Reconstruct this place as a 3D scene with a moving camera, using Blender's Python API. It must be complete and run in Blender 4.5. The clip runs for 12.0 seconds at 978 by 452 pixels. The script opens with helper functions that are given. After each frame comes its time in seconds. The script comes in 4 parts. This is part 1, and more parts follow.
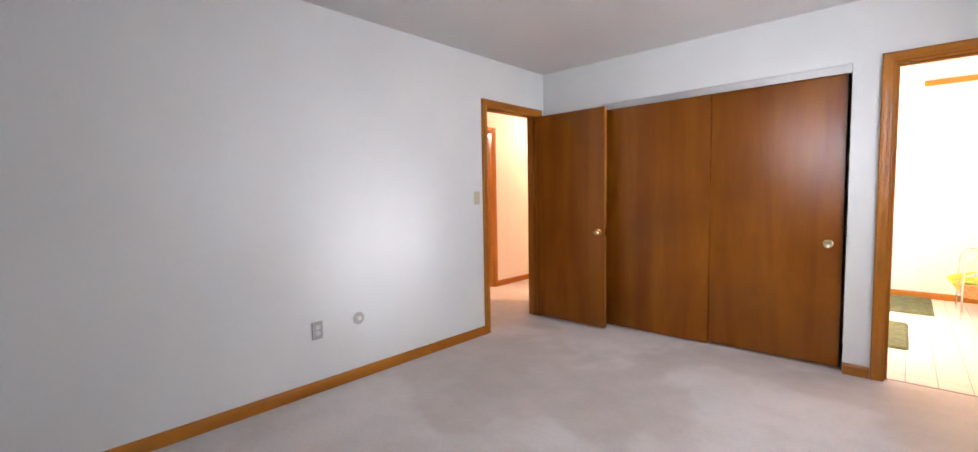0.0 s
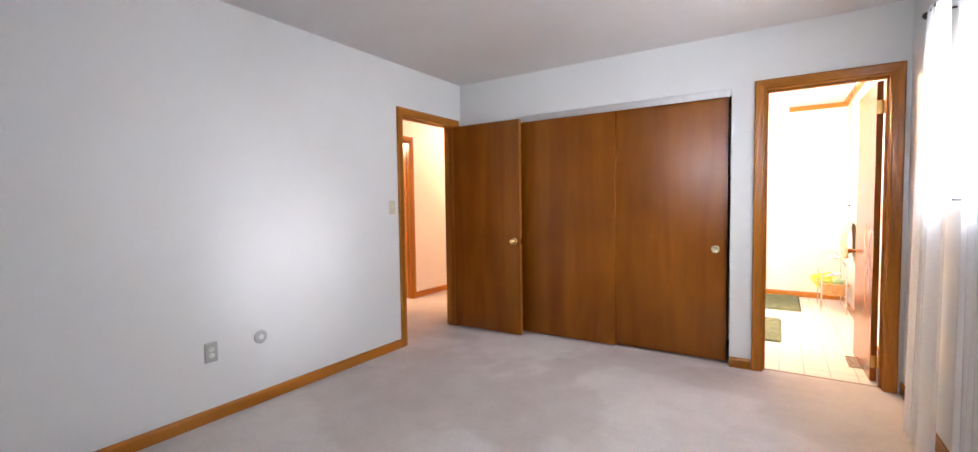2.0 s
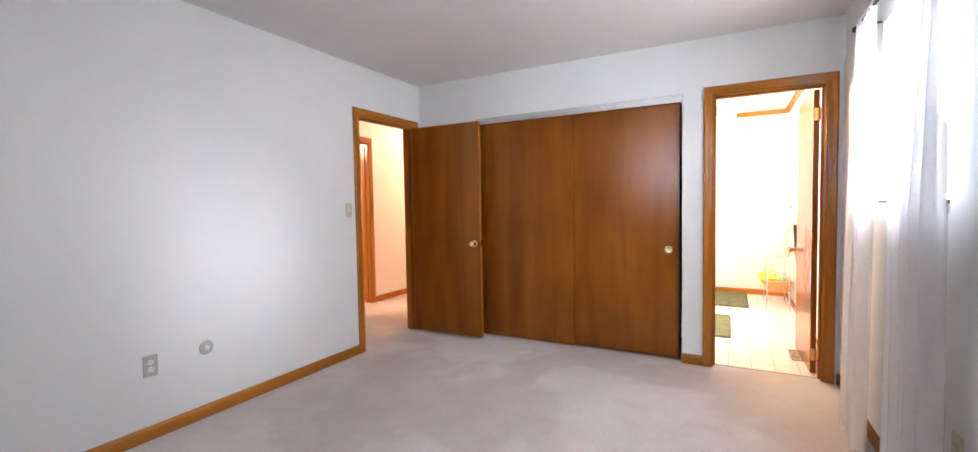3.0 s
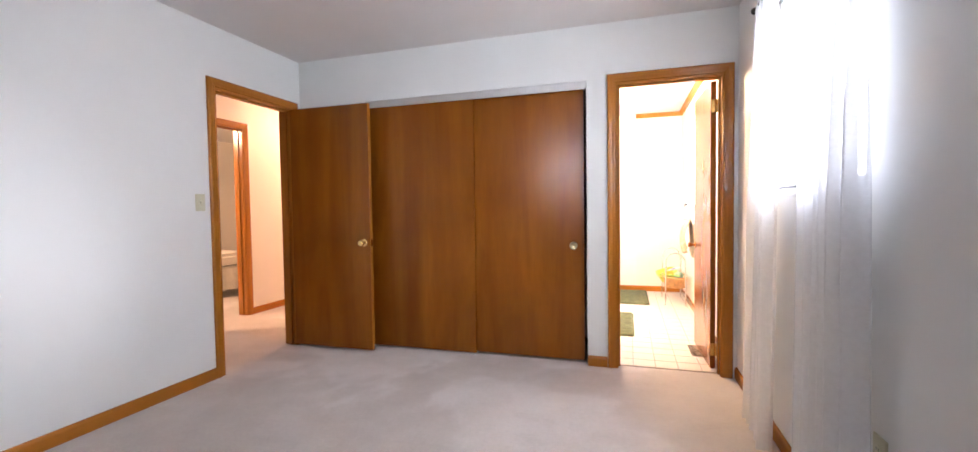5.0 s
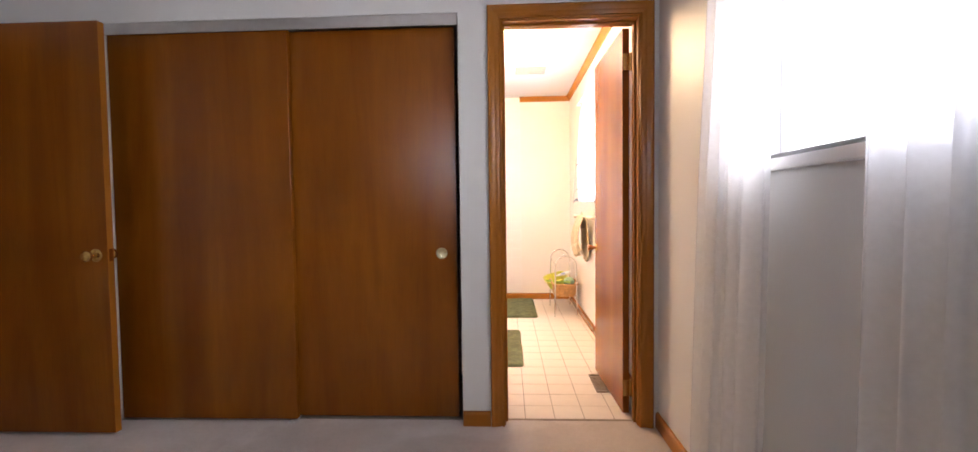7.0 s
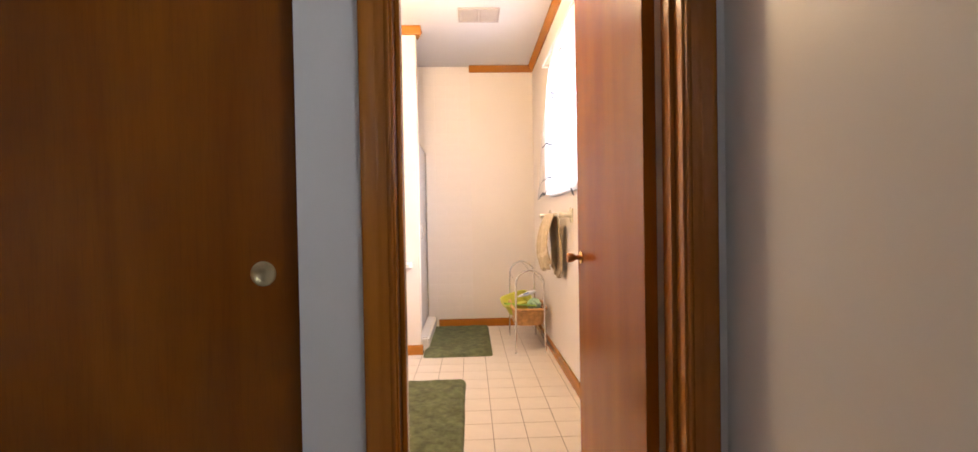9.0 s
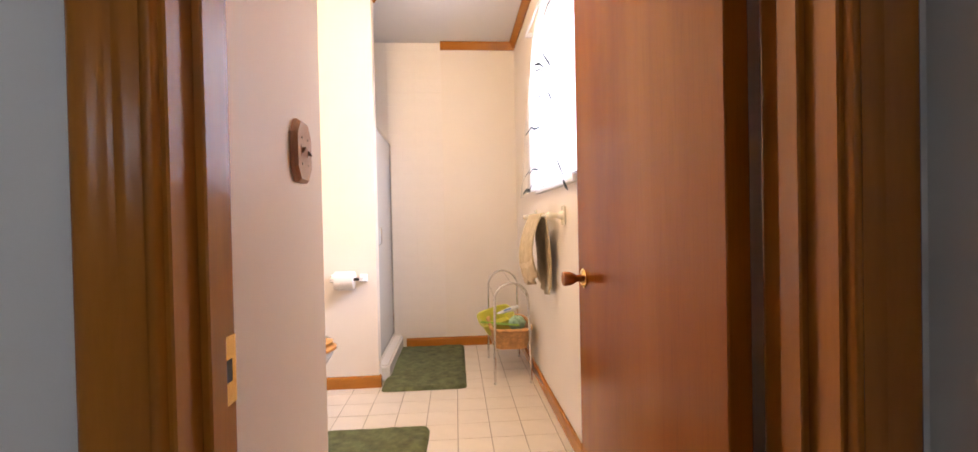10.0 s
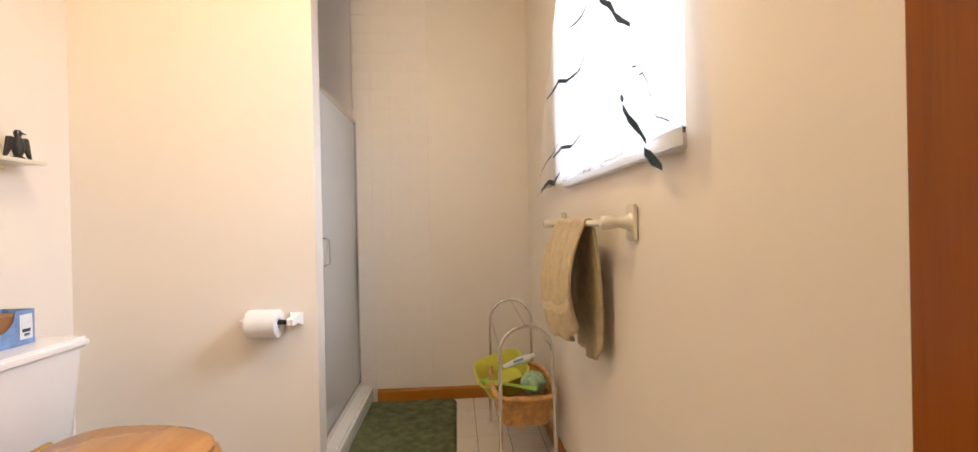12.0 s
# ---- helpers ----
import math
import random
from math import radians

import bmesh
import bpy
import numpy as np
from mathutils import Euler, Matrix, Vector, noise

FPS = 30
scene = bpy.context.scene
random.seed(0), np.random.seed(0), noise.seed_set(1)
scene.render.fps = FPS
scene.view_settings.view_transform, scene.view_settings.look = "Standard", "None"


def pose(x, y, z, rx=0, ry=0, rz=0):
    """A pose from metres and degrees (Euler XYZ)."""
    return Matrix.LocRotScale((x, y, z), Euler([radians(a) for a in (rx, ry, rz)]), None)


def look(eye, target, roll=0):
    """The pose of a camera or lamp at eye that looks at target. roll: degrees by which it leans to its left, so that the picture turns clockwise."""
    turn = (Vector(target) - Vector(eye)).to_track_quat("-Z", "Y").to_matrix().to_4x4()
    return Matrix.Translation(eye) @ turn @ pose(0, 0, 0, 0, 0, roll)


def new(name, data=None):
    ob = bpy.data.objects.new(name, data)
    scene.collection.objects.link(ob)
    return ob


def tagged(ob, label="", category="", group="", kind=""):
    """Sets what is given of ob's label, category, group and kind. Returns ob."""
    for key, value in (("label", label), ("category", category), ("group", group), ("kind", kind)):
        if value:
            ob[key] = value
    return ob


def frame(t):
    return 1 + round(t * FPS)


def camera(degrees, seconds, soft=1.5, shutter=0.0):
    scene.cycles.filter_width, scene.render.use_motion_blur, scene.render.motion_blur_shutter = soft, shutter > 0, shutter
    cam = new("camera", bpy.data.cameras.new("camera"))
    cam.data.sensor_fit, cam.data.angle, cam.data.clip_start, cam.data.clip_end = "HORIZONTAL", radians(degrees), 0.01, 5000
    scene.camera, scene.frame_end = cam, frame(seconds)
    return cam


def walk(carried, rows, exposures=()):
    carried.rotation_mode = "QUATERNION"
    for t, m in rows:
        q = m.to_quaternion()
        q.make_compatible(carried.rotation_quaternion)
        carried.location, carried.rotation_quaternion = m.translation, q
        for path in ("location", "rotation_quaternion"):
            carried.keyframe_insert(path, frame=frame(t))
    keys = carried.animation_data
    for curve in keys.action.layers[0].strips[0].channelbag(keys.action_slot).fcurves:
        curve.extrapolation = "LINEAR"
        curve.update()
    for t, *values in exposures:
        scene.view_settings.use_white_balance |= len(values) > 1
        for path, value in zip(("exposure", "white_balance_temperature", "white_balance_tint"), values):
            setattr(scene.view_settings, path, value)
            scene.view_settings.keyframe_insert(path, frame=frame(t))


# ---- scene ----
cam = camera(94.7, 12.0)
PATH = [
    (0, (0.26, 0.115, 1.265), (-1.095, 1.58, 1.126), -1.0),
    (0.5, (0.276, 0.126, 1.265), (-1.016, 1.647, 1.139), -0.9),
    (1, (0.283, 0.138, 1.248), (-0.947, 1.712, 1.137), -0.8),
    (1.5, (0.285, 0.146, 1.257), (-0.876, 1.772, 1.152), -0.8),
    (2, (0.283, 0.154, 1.254), (-0.799, 1.833, 1.157), -0.8),
    (2.5, (0.305, 0.173, 1.268), (-0.708, 1.895, 1.172), -0.9),
    (4.5, (0.277, 0.386, 1.183), (-0.412, 2.262, 1.11), -0.9),
    (5, (0.262, 0.607, 1.165), (-0.326, 2.516, 1.09), -0.8),
    (5.5, (0.236, 0.859, 1.164), (-0.254, 2.796, 1.085), -0.8),
    (6, (0.215, 1.105, 1.142), (-0.146, 3.071, 1.067), -0.8),
    (6.5, (0.212, 1.377, 1.133), (0.038, 3.368, 1.052), -0.7),
    (7, (0.219, 1.7, 1.112), (0.134, 3.697, 1.033), -0.7),
    (9, (0.369, 2.934, 0.999), (0.448, 4.933, 0.972), -1.0),
    (9.5, (0.422, 3.243, 0.995), (0.55, 5.239, 0.97), -1.0),
    (10, (0.464, 3.522, 1.002), (0.612, 5.516, 0.979), -1.2),
    (10.5, (0.503, 3.822, 1.008), (0.654, 5.816, 0.983), -1.1),
    (11, (0.53, 4.073, 1.017), (0.682, 6.067, 0.998), -1.1),
    (11.5, (0.532, 4.286, 1.026), (0.689, 6.28, 1.013), -1.2),
    (12, (0.531, 4.491, 1.022), (0.675, 6.486, 1.016), -1.2),
]

EXPOSURES = [(0.0, 0.18, 6500, 17), (4.5, 0.18, 6400, 17), (5.5, 0.13, 6500, 19), (6.5, -0.08, 6700, 21), (7.0, -0.74, 6800, 21), (9.0, -1.53, 6900, 18), (9.5, -1.47, 6900, 18), (10.5, -2.00, 6400, 13), (12.0, -2.24, 6650, 6)]
walk(cam, [(t, look(eye, target, roll)) for t, eye, target, roll in PATH], EXPOSURES)

# ---------------------------------------------------------------- plan (metres)
XW, XE = -2.51, 0.965          # bedroom's west and east wall faces
YS, YN = -1.3, 3.965            # bedroom's south and north wall faces
CEIL = 2.475
T = 0.115                       # wall thickness
YB = YN + T                     # bathroom's near face of the shared wall
YF = 7.155                       # bathroom's far wall
A0, A1, AH = 3.105, 3.845, 2.035   # door 1 opening, along y, in the west wall
B0, B1, BH = 0.198, 0.864, 2.035   # door 2 opening, along x, in the north wall
C0, C1, CH = -1.855, -0.022, 2.084   # closet opening
W0, W1, WZ0, WZ1 = 2.285, 3.10, 1.235, 2.12     # bedroom window in the east wall
V0, V1, VZ0, VZ1 = 5.31, 6.18, 1.185, 2.06      # bathroom window in the east wall
S0, S1, SZ0, SZ1 = -1.05, -0.48, 1.60, 2.26    # window in the south wall, behind the start
XP, YP = 0.10, 4.79             # passage wall beside door 2 and its corner
XC, YST = -0.92, 6.30           # wall behind the toilet; face of the stub wall
XST = -0.020                    # end of the stub wall
XH = -3.85                      # far wall of the hall
D0, D1, DH = 3.87, 4.63, 2.085  # door 3 opening, in the hall's far wall
XO = -6.9                       # far wall of the other bedroom

# ---------------------------------------------------------------- light
def area_lamp(name, m, sx, sy, power, colour):
    data = bpy.data.lights.new(name, 'AREA')
    data.shape, data.size, data.size_y, data.energy, data.color = 'RECTANGLE', sx, sy, power, colour
    ob = new(name, data)
    ob.matrix_world = m
    return ob


def bulb(name, place, power, colour, radius=0.07):
    data = bpy.data.lights.new(name, 'POINT')
    data.energy, data.color, data.shadow_soft_size = power, colour, radius
    ob = new(name, data)
    ob.location = place
    return ob


world = bpy.data.worlds.new("world")
scene.world = world
world.use_nodes = True
wn, wl = world.node_tree.nodes, world.node_tree.links
wn.clear()
sky = wn.new("ShaderNodeTexSky")
sky.sky_type, sky.sun_disc = 'NISHITA', False
sky.sun_elevation, sky.sun_rotation = radians(12), radians(78)
bg = wn.new("ShaderNodeBackground")
bg.inputs["Strength"].default_value = 0.12
wo = wn.new("ShaderNodeOutputWorld")
wl.new(sky.outputs[0], bg.inputs[0])
wl.new(bg.outputs[0], wo.inputs[0])

DAY = (0.88, 0.94, 1.0)
# sky's light standing outside the windows
area_lamp("window_light_east", look((XE + 0.50, 2.95, 2.00), (XE - 1.0, 2.95, 1.30)), 2.7, 1.9, 400, DAY)
area_lamp("window_light_south", look(((S0 + S1) / 2, YS - 1.30, (SZ0 + SZ1) / 2 + 0.08), ((S0 + S1) / 2, YS + 1, (SZ0 + SZ1) / 2)), S1 - S0 + 0.3, SZ1 - SZ0 + 0.3, 85, DAY)
area_lamp("window_light_bath", look((2.25, 5.22, 2.45), (XE, (V0 + V1) / 2, 1.55)), 0.8, 0.8, 880, (0.72, 0.80, 1.0))
area_lamp("window_sky_bath", look((XE + 0.32, (V0 + V1) / 2 + 0.10, 1.66), (XE - 1, (V0 + V1) / 2 - 0.35, 1.45)), 1.1, 0.95, 130, (0.74, 0.78, 1.0))
bulb("bath_bulb", (0.02, 5.25, 2.27), 175, (1.0, 0.725, 0.41), 0.14)
bulb("hall_bulb", (-3.2, 5.9, 2.32), 90, (1.0, 0.55, 0.33))
# unseen warm fill, added to brighten the bed across the hall
bulb("bedroom_fill", (-5.2, 3.3, 2.32), 210, (1.0, 0.66, 0.42))
# low, veiled morning sun from the east
SUN_ELEV, SUN_TURN = 12.0, 12.0
sun_data = bpy.data.lights.new("sun", 'SUN')
sun_data.energy, sun_data.angle, sun_data.color = 2.6, radians(16), (0.88, 0.93, 1.0)
sun = new("sun", sun_data)
sun.matrix_world = look((20, 6, 8), (20 - math.cos(radians(SUN_TURN)), 6 - math.sin(radians(SUN_TURN)), 8 - math.tan(radians(SUN_ELEV))))

# ---------------------------------------------------------------- materials
def base_material(name, rough=0.5, metal=0.0, spec=0.5):
    m = bpy.data.materials.new(name)
    m.use_nodes = True
    b = m.node_tree.nodes["Principled BSDF"]
    b.inputs["Roughness"].default_value, b.inputs["Metallic"].default_value = rough, metal
    b.inputs["Specular IOR Level"].default_value = spec
    return m, m.node_tree.nodes, m.node_tree.links, b


def coords(n, l, scale, rot=(0, 0, 0)):
    tc, mp = n.new("ShaderNodeTexCoord"), n.new("ShaderNodeMapping")
    mp.inputs["Scale"].default_value = scale
    mp.inputs["Rotation"].default_value = rot
    l.new(tc.outputs["Object"], mp.inputs["Vector"])
    return mp.outputs["Vector"]


def noise_tex(n, l, vec, scale, detail=4.0, rough=0.55, distort=0.0):
    t = n.new("ShaderNodeTexNoise")
    t.inputs["Scale"].default_value, t.inputs["Detail"].default_value = scale, detail
    t.inputs["Roughness"].default_value, t.inputs["Distortion"].default_value = rough, distort
    l.new(vec, t.inputs["Vector"])
    return t.outputs["Fac"]


def ramp(n, l, fac, stops):
    r = n.new("ShaderNodeValToRGB")
    e = r.color_ramp.elements
    while len(e) < len(stops):
        e.new(0.5)
    for k, (p, c) in enumerate(stops):
        e[k].position, e[k].color = p, (*c, 1)
    l.new(fac, r.inputs["Fac"])
    return r.outputs["Color"]


def mix(n, l, fac, a, b, kind='MIX'):
    x = n.new("ShaderNodeMix")
    x.data_type, x.blend_type = 'RGBA', kind
    for sock, v in ((x.inputs[0], fac), (x.inputs[6], a), (x.inputs[7], b)):
        if isinstance(v, (int, float)):
            sock.default_value = v
        elif isinstance(v, tuple):
            sock.default_value = (*v, 1)
        else:
            l.new(v, sock)
    return x.outputs[2]


def bump(n, l, b, height, strength, dist):
    x = n.new("ShaderNodeBump")
    x.inputs["Strength"].default_value, x.inputs["Distance"].default_value = strength, dist
    l.new(height, x.inputs["Height"])
    l.new(x.outputs[0], b.inputs["Normal"])


def paint(name, colour, rough=0.55, grain=0.25, fine=180.0):
    """Rolled wall paint: slight unevenness of tone, orange-peel relief."""
    m, n, l, b = base_material(name, rough, 0, 0.4)
    v = coords(n, l, (1, 1, 1))
    big = noise_tex(n, l, v, 1.3, 5)
    c = ramp(n, l, big, [(0.3, tuple(x * 0.96 for x in colour)), (0.7, tuple(min(1, x * 1.02) for x in colour))])
    l.new(c, b.inputs["Base Color"])
    bump(n, l, b, noise_tex(n, l, v, fine, 3), grain, 0.002)
    return m


def wood(name, dark, light, axis, rough=0.32, stretch=14.0, scale=2.4, coat=0.3, figure=0.5):
    """Stained, varnished wood with grain along axis (0, 1, 2): broad figure, fibres, pores."""
    m, n, l, b = base_material(name, rough, 0, 0.3)
    sc = [stretch, stretch, stretch]
    sc[axis] = 1.0
    v = coords(n, l, tuple(sc))
    oi = n.new("ShaderNodeObjectInfo")
    off = n.new("ShaderNodeVectorMath")
    off.operation = 'MULTIPLY_ADD'
    l.new(oi.outputs["Random"], off.inputs[0])
    off.inputs[1].default_value = (7.0, 9.0, 5.0)
    l.new(v, off.inputs[2])
    v = off.outputs[0]
    wide = noise_tex(n, l, v, scale * 0.35, 4, 0.5, 0.2)
    fibre = noise_tex(n, l, v, scale * 6, 6, 0.65, 0.3)
    mid = tuple((a + c) / 2 for a, c in zip(dark, light))
    c1 = ramp(n, l, wide, [(0.12, dark), (0.5, mid), (0.80, light)])
    c2 = ramp(n, l, fibre, [(0.3, (0.55, 0.5, 0.45)), (0.62, (1.0, 1.0, 1.0))])
    l.new(mix(n, l, figure, c1, c2, 'MULTIPLY'), b.inputs["Base Color"])
    r = n.new("ShaderNodeMapRange")
    r.inputs["To Min"].default_value, r.inputs["To Max"].default_value = rough * 0.9, rough * 1.2
    l.new(wide, r.inputs["Value"])
    l.new(r.outputs[0], b.inputs["Roughness"])
    b.inputs["Coat Weight"].default_value, b.inputs["Coat Roughness"].default_value = coat, 0.13
    bump(n, l, b, fibre, 0.12, 0.001)
    return m


def veneer(name, tone=(1, 1, 1), spec=0.32):
    """Rotary-cut stained door veneer under gloss varnish: wandering bands, broad mottling, fine pores."""
    m, n, l, b = base_material(name, 0.22, 0, spec)
    tc, oi = n.new("ShaderNodeTexCoord"), n.new("ShaderNodeObjectInfo")
    off = n.new("ShaderNodeVectorMath")
    off.operation = 'MULTIPLY_ADD'
    l.new(oi.outputs["Random"], off.inputs[0])
    off.inputs[1].default_value = (17.0, 9.0, 23.0)
    l.new(tc.outputs["Object"], off.inputs[2])

    def along(sx, sz):
        mp = n.new("ShaderNodeMapping")
        mp.inputs["Scale"].default_value = (sx, sx, sz)
        l.new(off.outputs[0], mp.inputs["Vector"])
        return mp.outputs["Vector"]

    band = noise_tex(n, l, along(5.0, 0.55), 1.0, 5, 0.55, 0.9)
    streak = noise_tex(n, l, along(26.0, 0.9), 1.0, 4, 0.6, 0.5)
    mottle = noise_tex(n, l, along(1.6, 1.1), 1.0, 3, 0.5, 0.7)
    pore = noise_tex(n, l, along(330.0, 9.0), 1.0, 3, 0.6, 0.0)
    c = ramp(n, l, band, [(q, tuple(a * b for a, b in zip(col, tone))) for q, col in ((0.25, (0.192, 0.050, 0.003)), (0.47, (0.226, 0.066, 0.005)), (0.60, (0.250, 0.077, 0.006)), (0.80, (0.280, 0.092, 0.008)))])
    c = mix(n, l, 0.10, c, ramp(n, l, streak, [(0.30, (0.62, 0.56, 0.50)), (0.55, (1, 1, 1))]), 'MULTIPLY')
    c = mix(n, l, 0.50, c, ramp(n, l, mottle, [(0.30, (0.66, 0.60, 0.55)), (0.65, (1.08, 1.08, 1.0))]), 'MULTIPLY')
    c = mix(n, l, 0.25, c, ramp(n, l, pore, [(0.30, (0.55, 0.5, 0.45)), (0.50, (1, 1, 1))]), 'MULTIPLY')
    l.new(c, b.inputs["Base Color"])
    r = n.new("ShaderNodeMapRange")
    r.inputs["To Min"].default_value, r.inputs["To Max"].default_value = 0.17, 0.30
    l.new(mottle, r.inputs["Value"])
    l.new(r.outputs[0], b.inputs["Roughness"])
    wave = noise_tex(n, l, along(14.0, 3.0), 1.0, 3, 0.5, 0.4)
    bump(n, l, b, wave, 0.10, 0.004)
    return m


def plain(name, colour, rough=0.4, metal=0.0, vary=0.06, scale=12.0, relief=0.05):
    m, n, l, b = base_material(name, rough, metal)
    v = coords(n, l, (1, 1, 1))
    f = noise_tex(n, l, v, scale, 4)
    c = ramp(n, l, f, [(0.3, tuple(x * (1 - vary) for x in colour)), (0.7, tuple(min(1, x * (1 + vary)) for x in colour))])
    l.new(c, b.inputs["Base Color"])
    if relief:
        bump(n, l, b, noise_tex(n, l, v, scale * 8, 3), relief, 0.001)
    return m


def carpet_material():
    m, n, l, b = base_material("carpet_pile", 0.95, 0, 0.1)
    v = coords(n, l, (1, 1, 1))
    stain = noise_tex(n, l, v, 0.62, 4, 0.5, 0.25)
    worn = noise_tex(n, l, v, 4.2, 5, 0.6, 0.2)
    pile = noise_tex(n, l, v, 260, 2)
    tuft = noise_tex(n, l, v, 48, 3, 0.6)
    c = ramp(n, l, stain, [(0.36, (0.55, 0.485, 0.44)), (0.475, (0.62, 0.555, 0.515)), (0.505, (0.71, 0.655, 0.62)), (0.75, (0.76, 0.705, 0.675))])
    c = mix(n, l, 0.50, c, ramp(n, l, worn, [(0.3, (0.80, 0.78, 0.76)), (0.6, (1, 1, 1))]), 'MULTIPLY')
    c = mix(n, l, 0.30, c, ramp(n, l, tuft, [(0.3, (0.72, 0.71, 0.70)), (0.65, (1, 1, 1))]), 'MULTIPLY')
    c = mix(n, l, 0.35, c, ramp(n, l, pile, [(0.3, (0.6, 0.6, 0.6)), (0.7, (1, 1, 1))]), 'MULTIPLY')
    l.new(c, b.inputs["Base Color"])
    b.inputs["Sheen Weight"].default_value = 0.25
    bump(n, l, b, pile, 0.5, 0.006)
    return m


def glass_material(name, tint=(1, 1, 1), rough=0.0):
    m, n, l, b = base_material(name, rough)
    b.inputs["Base Color"].default_value = (*tint, 1)
    b.inputs["Transmission Weight"].default_value = 1.0
    b.inputs["IOR"].default_value = 1.45
    return m


def sheer_material(name, colour, clear, through_light=0.5):
    """Thin woven cloth: part of the light passes straight, part is spread."""
    m = bpy.data.materials.new(name)
    m.use_nodes = True
    n, l = m.node_tree.nodes, m.node_tree.links
    n.clear()
    out = n.new("ShaderNodeOutputMaterial")
    dif, tra, tsp = n.new("ShaderNodeBsdfDiffuse"), n.new("ShaderNodeBsdfTranslucent"), n.new("ShaderNodeBsdfTransparent")
    v = coords(n, l, (1, 1, 1))
    weave = noise_tex(n, l, v, 60, 4)
    c = ramp(n, l, weave, [(0.3, tuple(x * 0.93 for x in colour)), (0.7, colour)])
    l.new(c, dif.inputs[0])
    l.new(c, tra.inputs[0])
    m1, m2 = n.new("ShaderNodeMixShader"), n.new("ShaderNodeMixShader")
    m1.inputs[0].default_value, m2.inputs[0].default_value = through_light, clear
    l.new(dif.outputs[0], m1.inputs[1])
    l.new(tra.outputs[0], m1.inputs[2])
    l.new(m1.outputs[0], m2.inputs[1])
    l.new(tsp.outputs[0], m2.inputs[2])
    l.new(m2.outputs[0], out.inputs[0])
    return m


def glow(name, colour, strength):
    m = bpy.data.materials.new(name)
    m.use_nodes = True
    n, l = m.node_tree.nodes, m.node_tree.links
    n.clear()
    e, o = n.new("ShaderNodeEmission"), n.new("ShaderNodeOutputMaterial")
    e.inputs[0].default_value, e.inputs[1].default_value = (*colour, 1), strength
    l.new(e.outputs[0], o.inputs[0])
    return m


PAINT = paint("wall_paint", (0.76, 0.775, 0.765), 0.42, 0.12)
PAINT_BATH = paint("bath_paint", (0.84, 0.775, 0.70), 0.36, 0.06)
PAINT_HALL = paint("hall_paint", (0.78, 0.73, 0.66), 0.5)
PAINT_CEIL = paint("ceiling_paint", (0.74, 0.73, 0.72), 0.7, 0.5, 90)
TRIM = [wood("trim_wood_%s" % a, (0.29, 0.098, 0.010), (0.46, 0.174, 0.022), k, 0.22, 10, 3.0, 0.15, 0.18) for k, a in enumerate("xyz")]
DOOR_WOOD = veneer("door_veneer")
# same veneer toned up: the bathroom's stronger warm light put into the colour
LIT_DOOR_WOOD = veneer("lit_door_veneer", (1.28, 1.20, 1.1), 0.26)
CARPET = carpet_material()
BRASS = plain("brass", (0.66, 0.43, 0.14), 0.20, 1.0, 0.08, 30, 0.02)
PULL_BRASS = plain("polished_pull", (0.76, 0.66, 0.40), 0.24, 1.0, 0.05, 30, 0.02)
ALU = plain("track_aluminium", (0.62, 0.62, 0.62), 0.38, 1.0, 0.05, 20, 0.03)
# near-black stands for the closet's shade, put into the colour
CLOSET_SHADE = plain("closet_shade", (0.05, 0.035, 0.025), 0.8)
GROUT = plain("grout", (0.30, 0.25, 0.20), 0.9, 0, 0.15, 25, 0.3)
TILE = plain("floor_tile_glaze", (0.74, 0.68, 0.60), 0.30, 0, 0.05, 9, 0.06)
GLASS = glass_material("window_glass")

# ---------------------------------------------------------------- mesh helpers
ORG = {}


def box(bm, x0, y0, z0, x1, y1, z1, bevel=0.0, segs=1):
    vs = [bm.verts.new((x, y, z)) for x in (x0, x1) for y in (y0, y1) for z in (z0, z1)]
    fs = [bm.faces.new([vs[i] for i in q]) for q in ((0, 1, 3, 2), (4, 6, 7, 5), (0, 4, 5, 1), (2, 3, 7, 6), (0, 2, 6, 4), (1, 5, 7, 3))]
    if bevel:
        es = list({e for f in fs for e in f.edges})
        bmesh.ops.bevel(bm, geom=es, offset=bevel, segments=segs, affect='EDGES')
    return bm


def boxed(x0, y0, z0, x1, y1, z1, bevel=0.0, segs=1):
    return box(bmesh.new(), x0, y0, z0, x1, y1, z1, bevel, segs)


def loft(bm, rings, cap0=True, cap1=True, closed=True):
    rows = [[bm.verts.new(p) for p in r] for r in rings]
    k = len(rows[0])
    for a, b in zip(rows, rows[1:]):
        for i in range(k if closed else k - 1):
            j = (i + 1) % k
            bm.faces.new((a[i], a[j], b[j], b[i]))
    if closed and cap0:
        bm.faces.new(rows[0][::-1])
    if closed and cap1:
        bm.faces.new(rows[-1])
    return bm


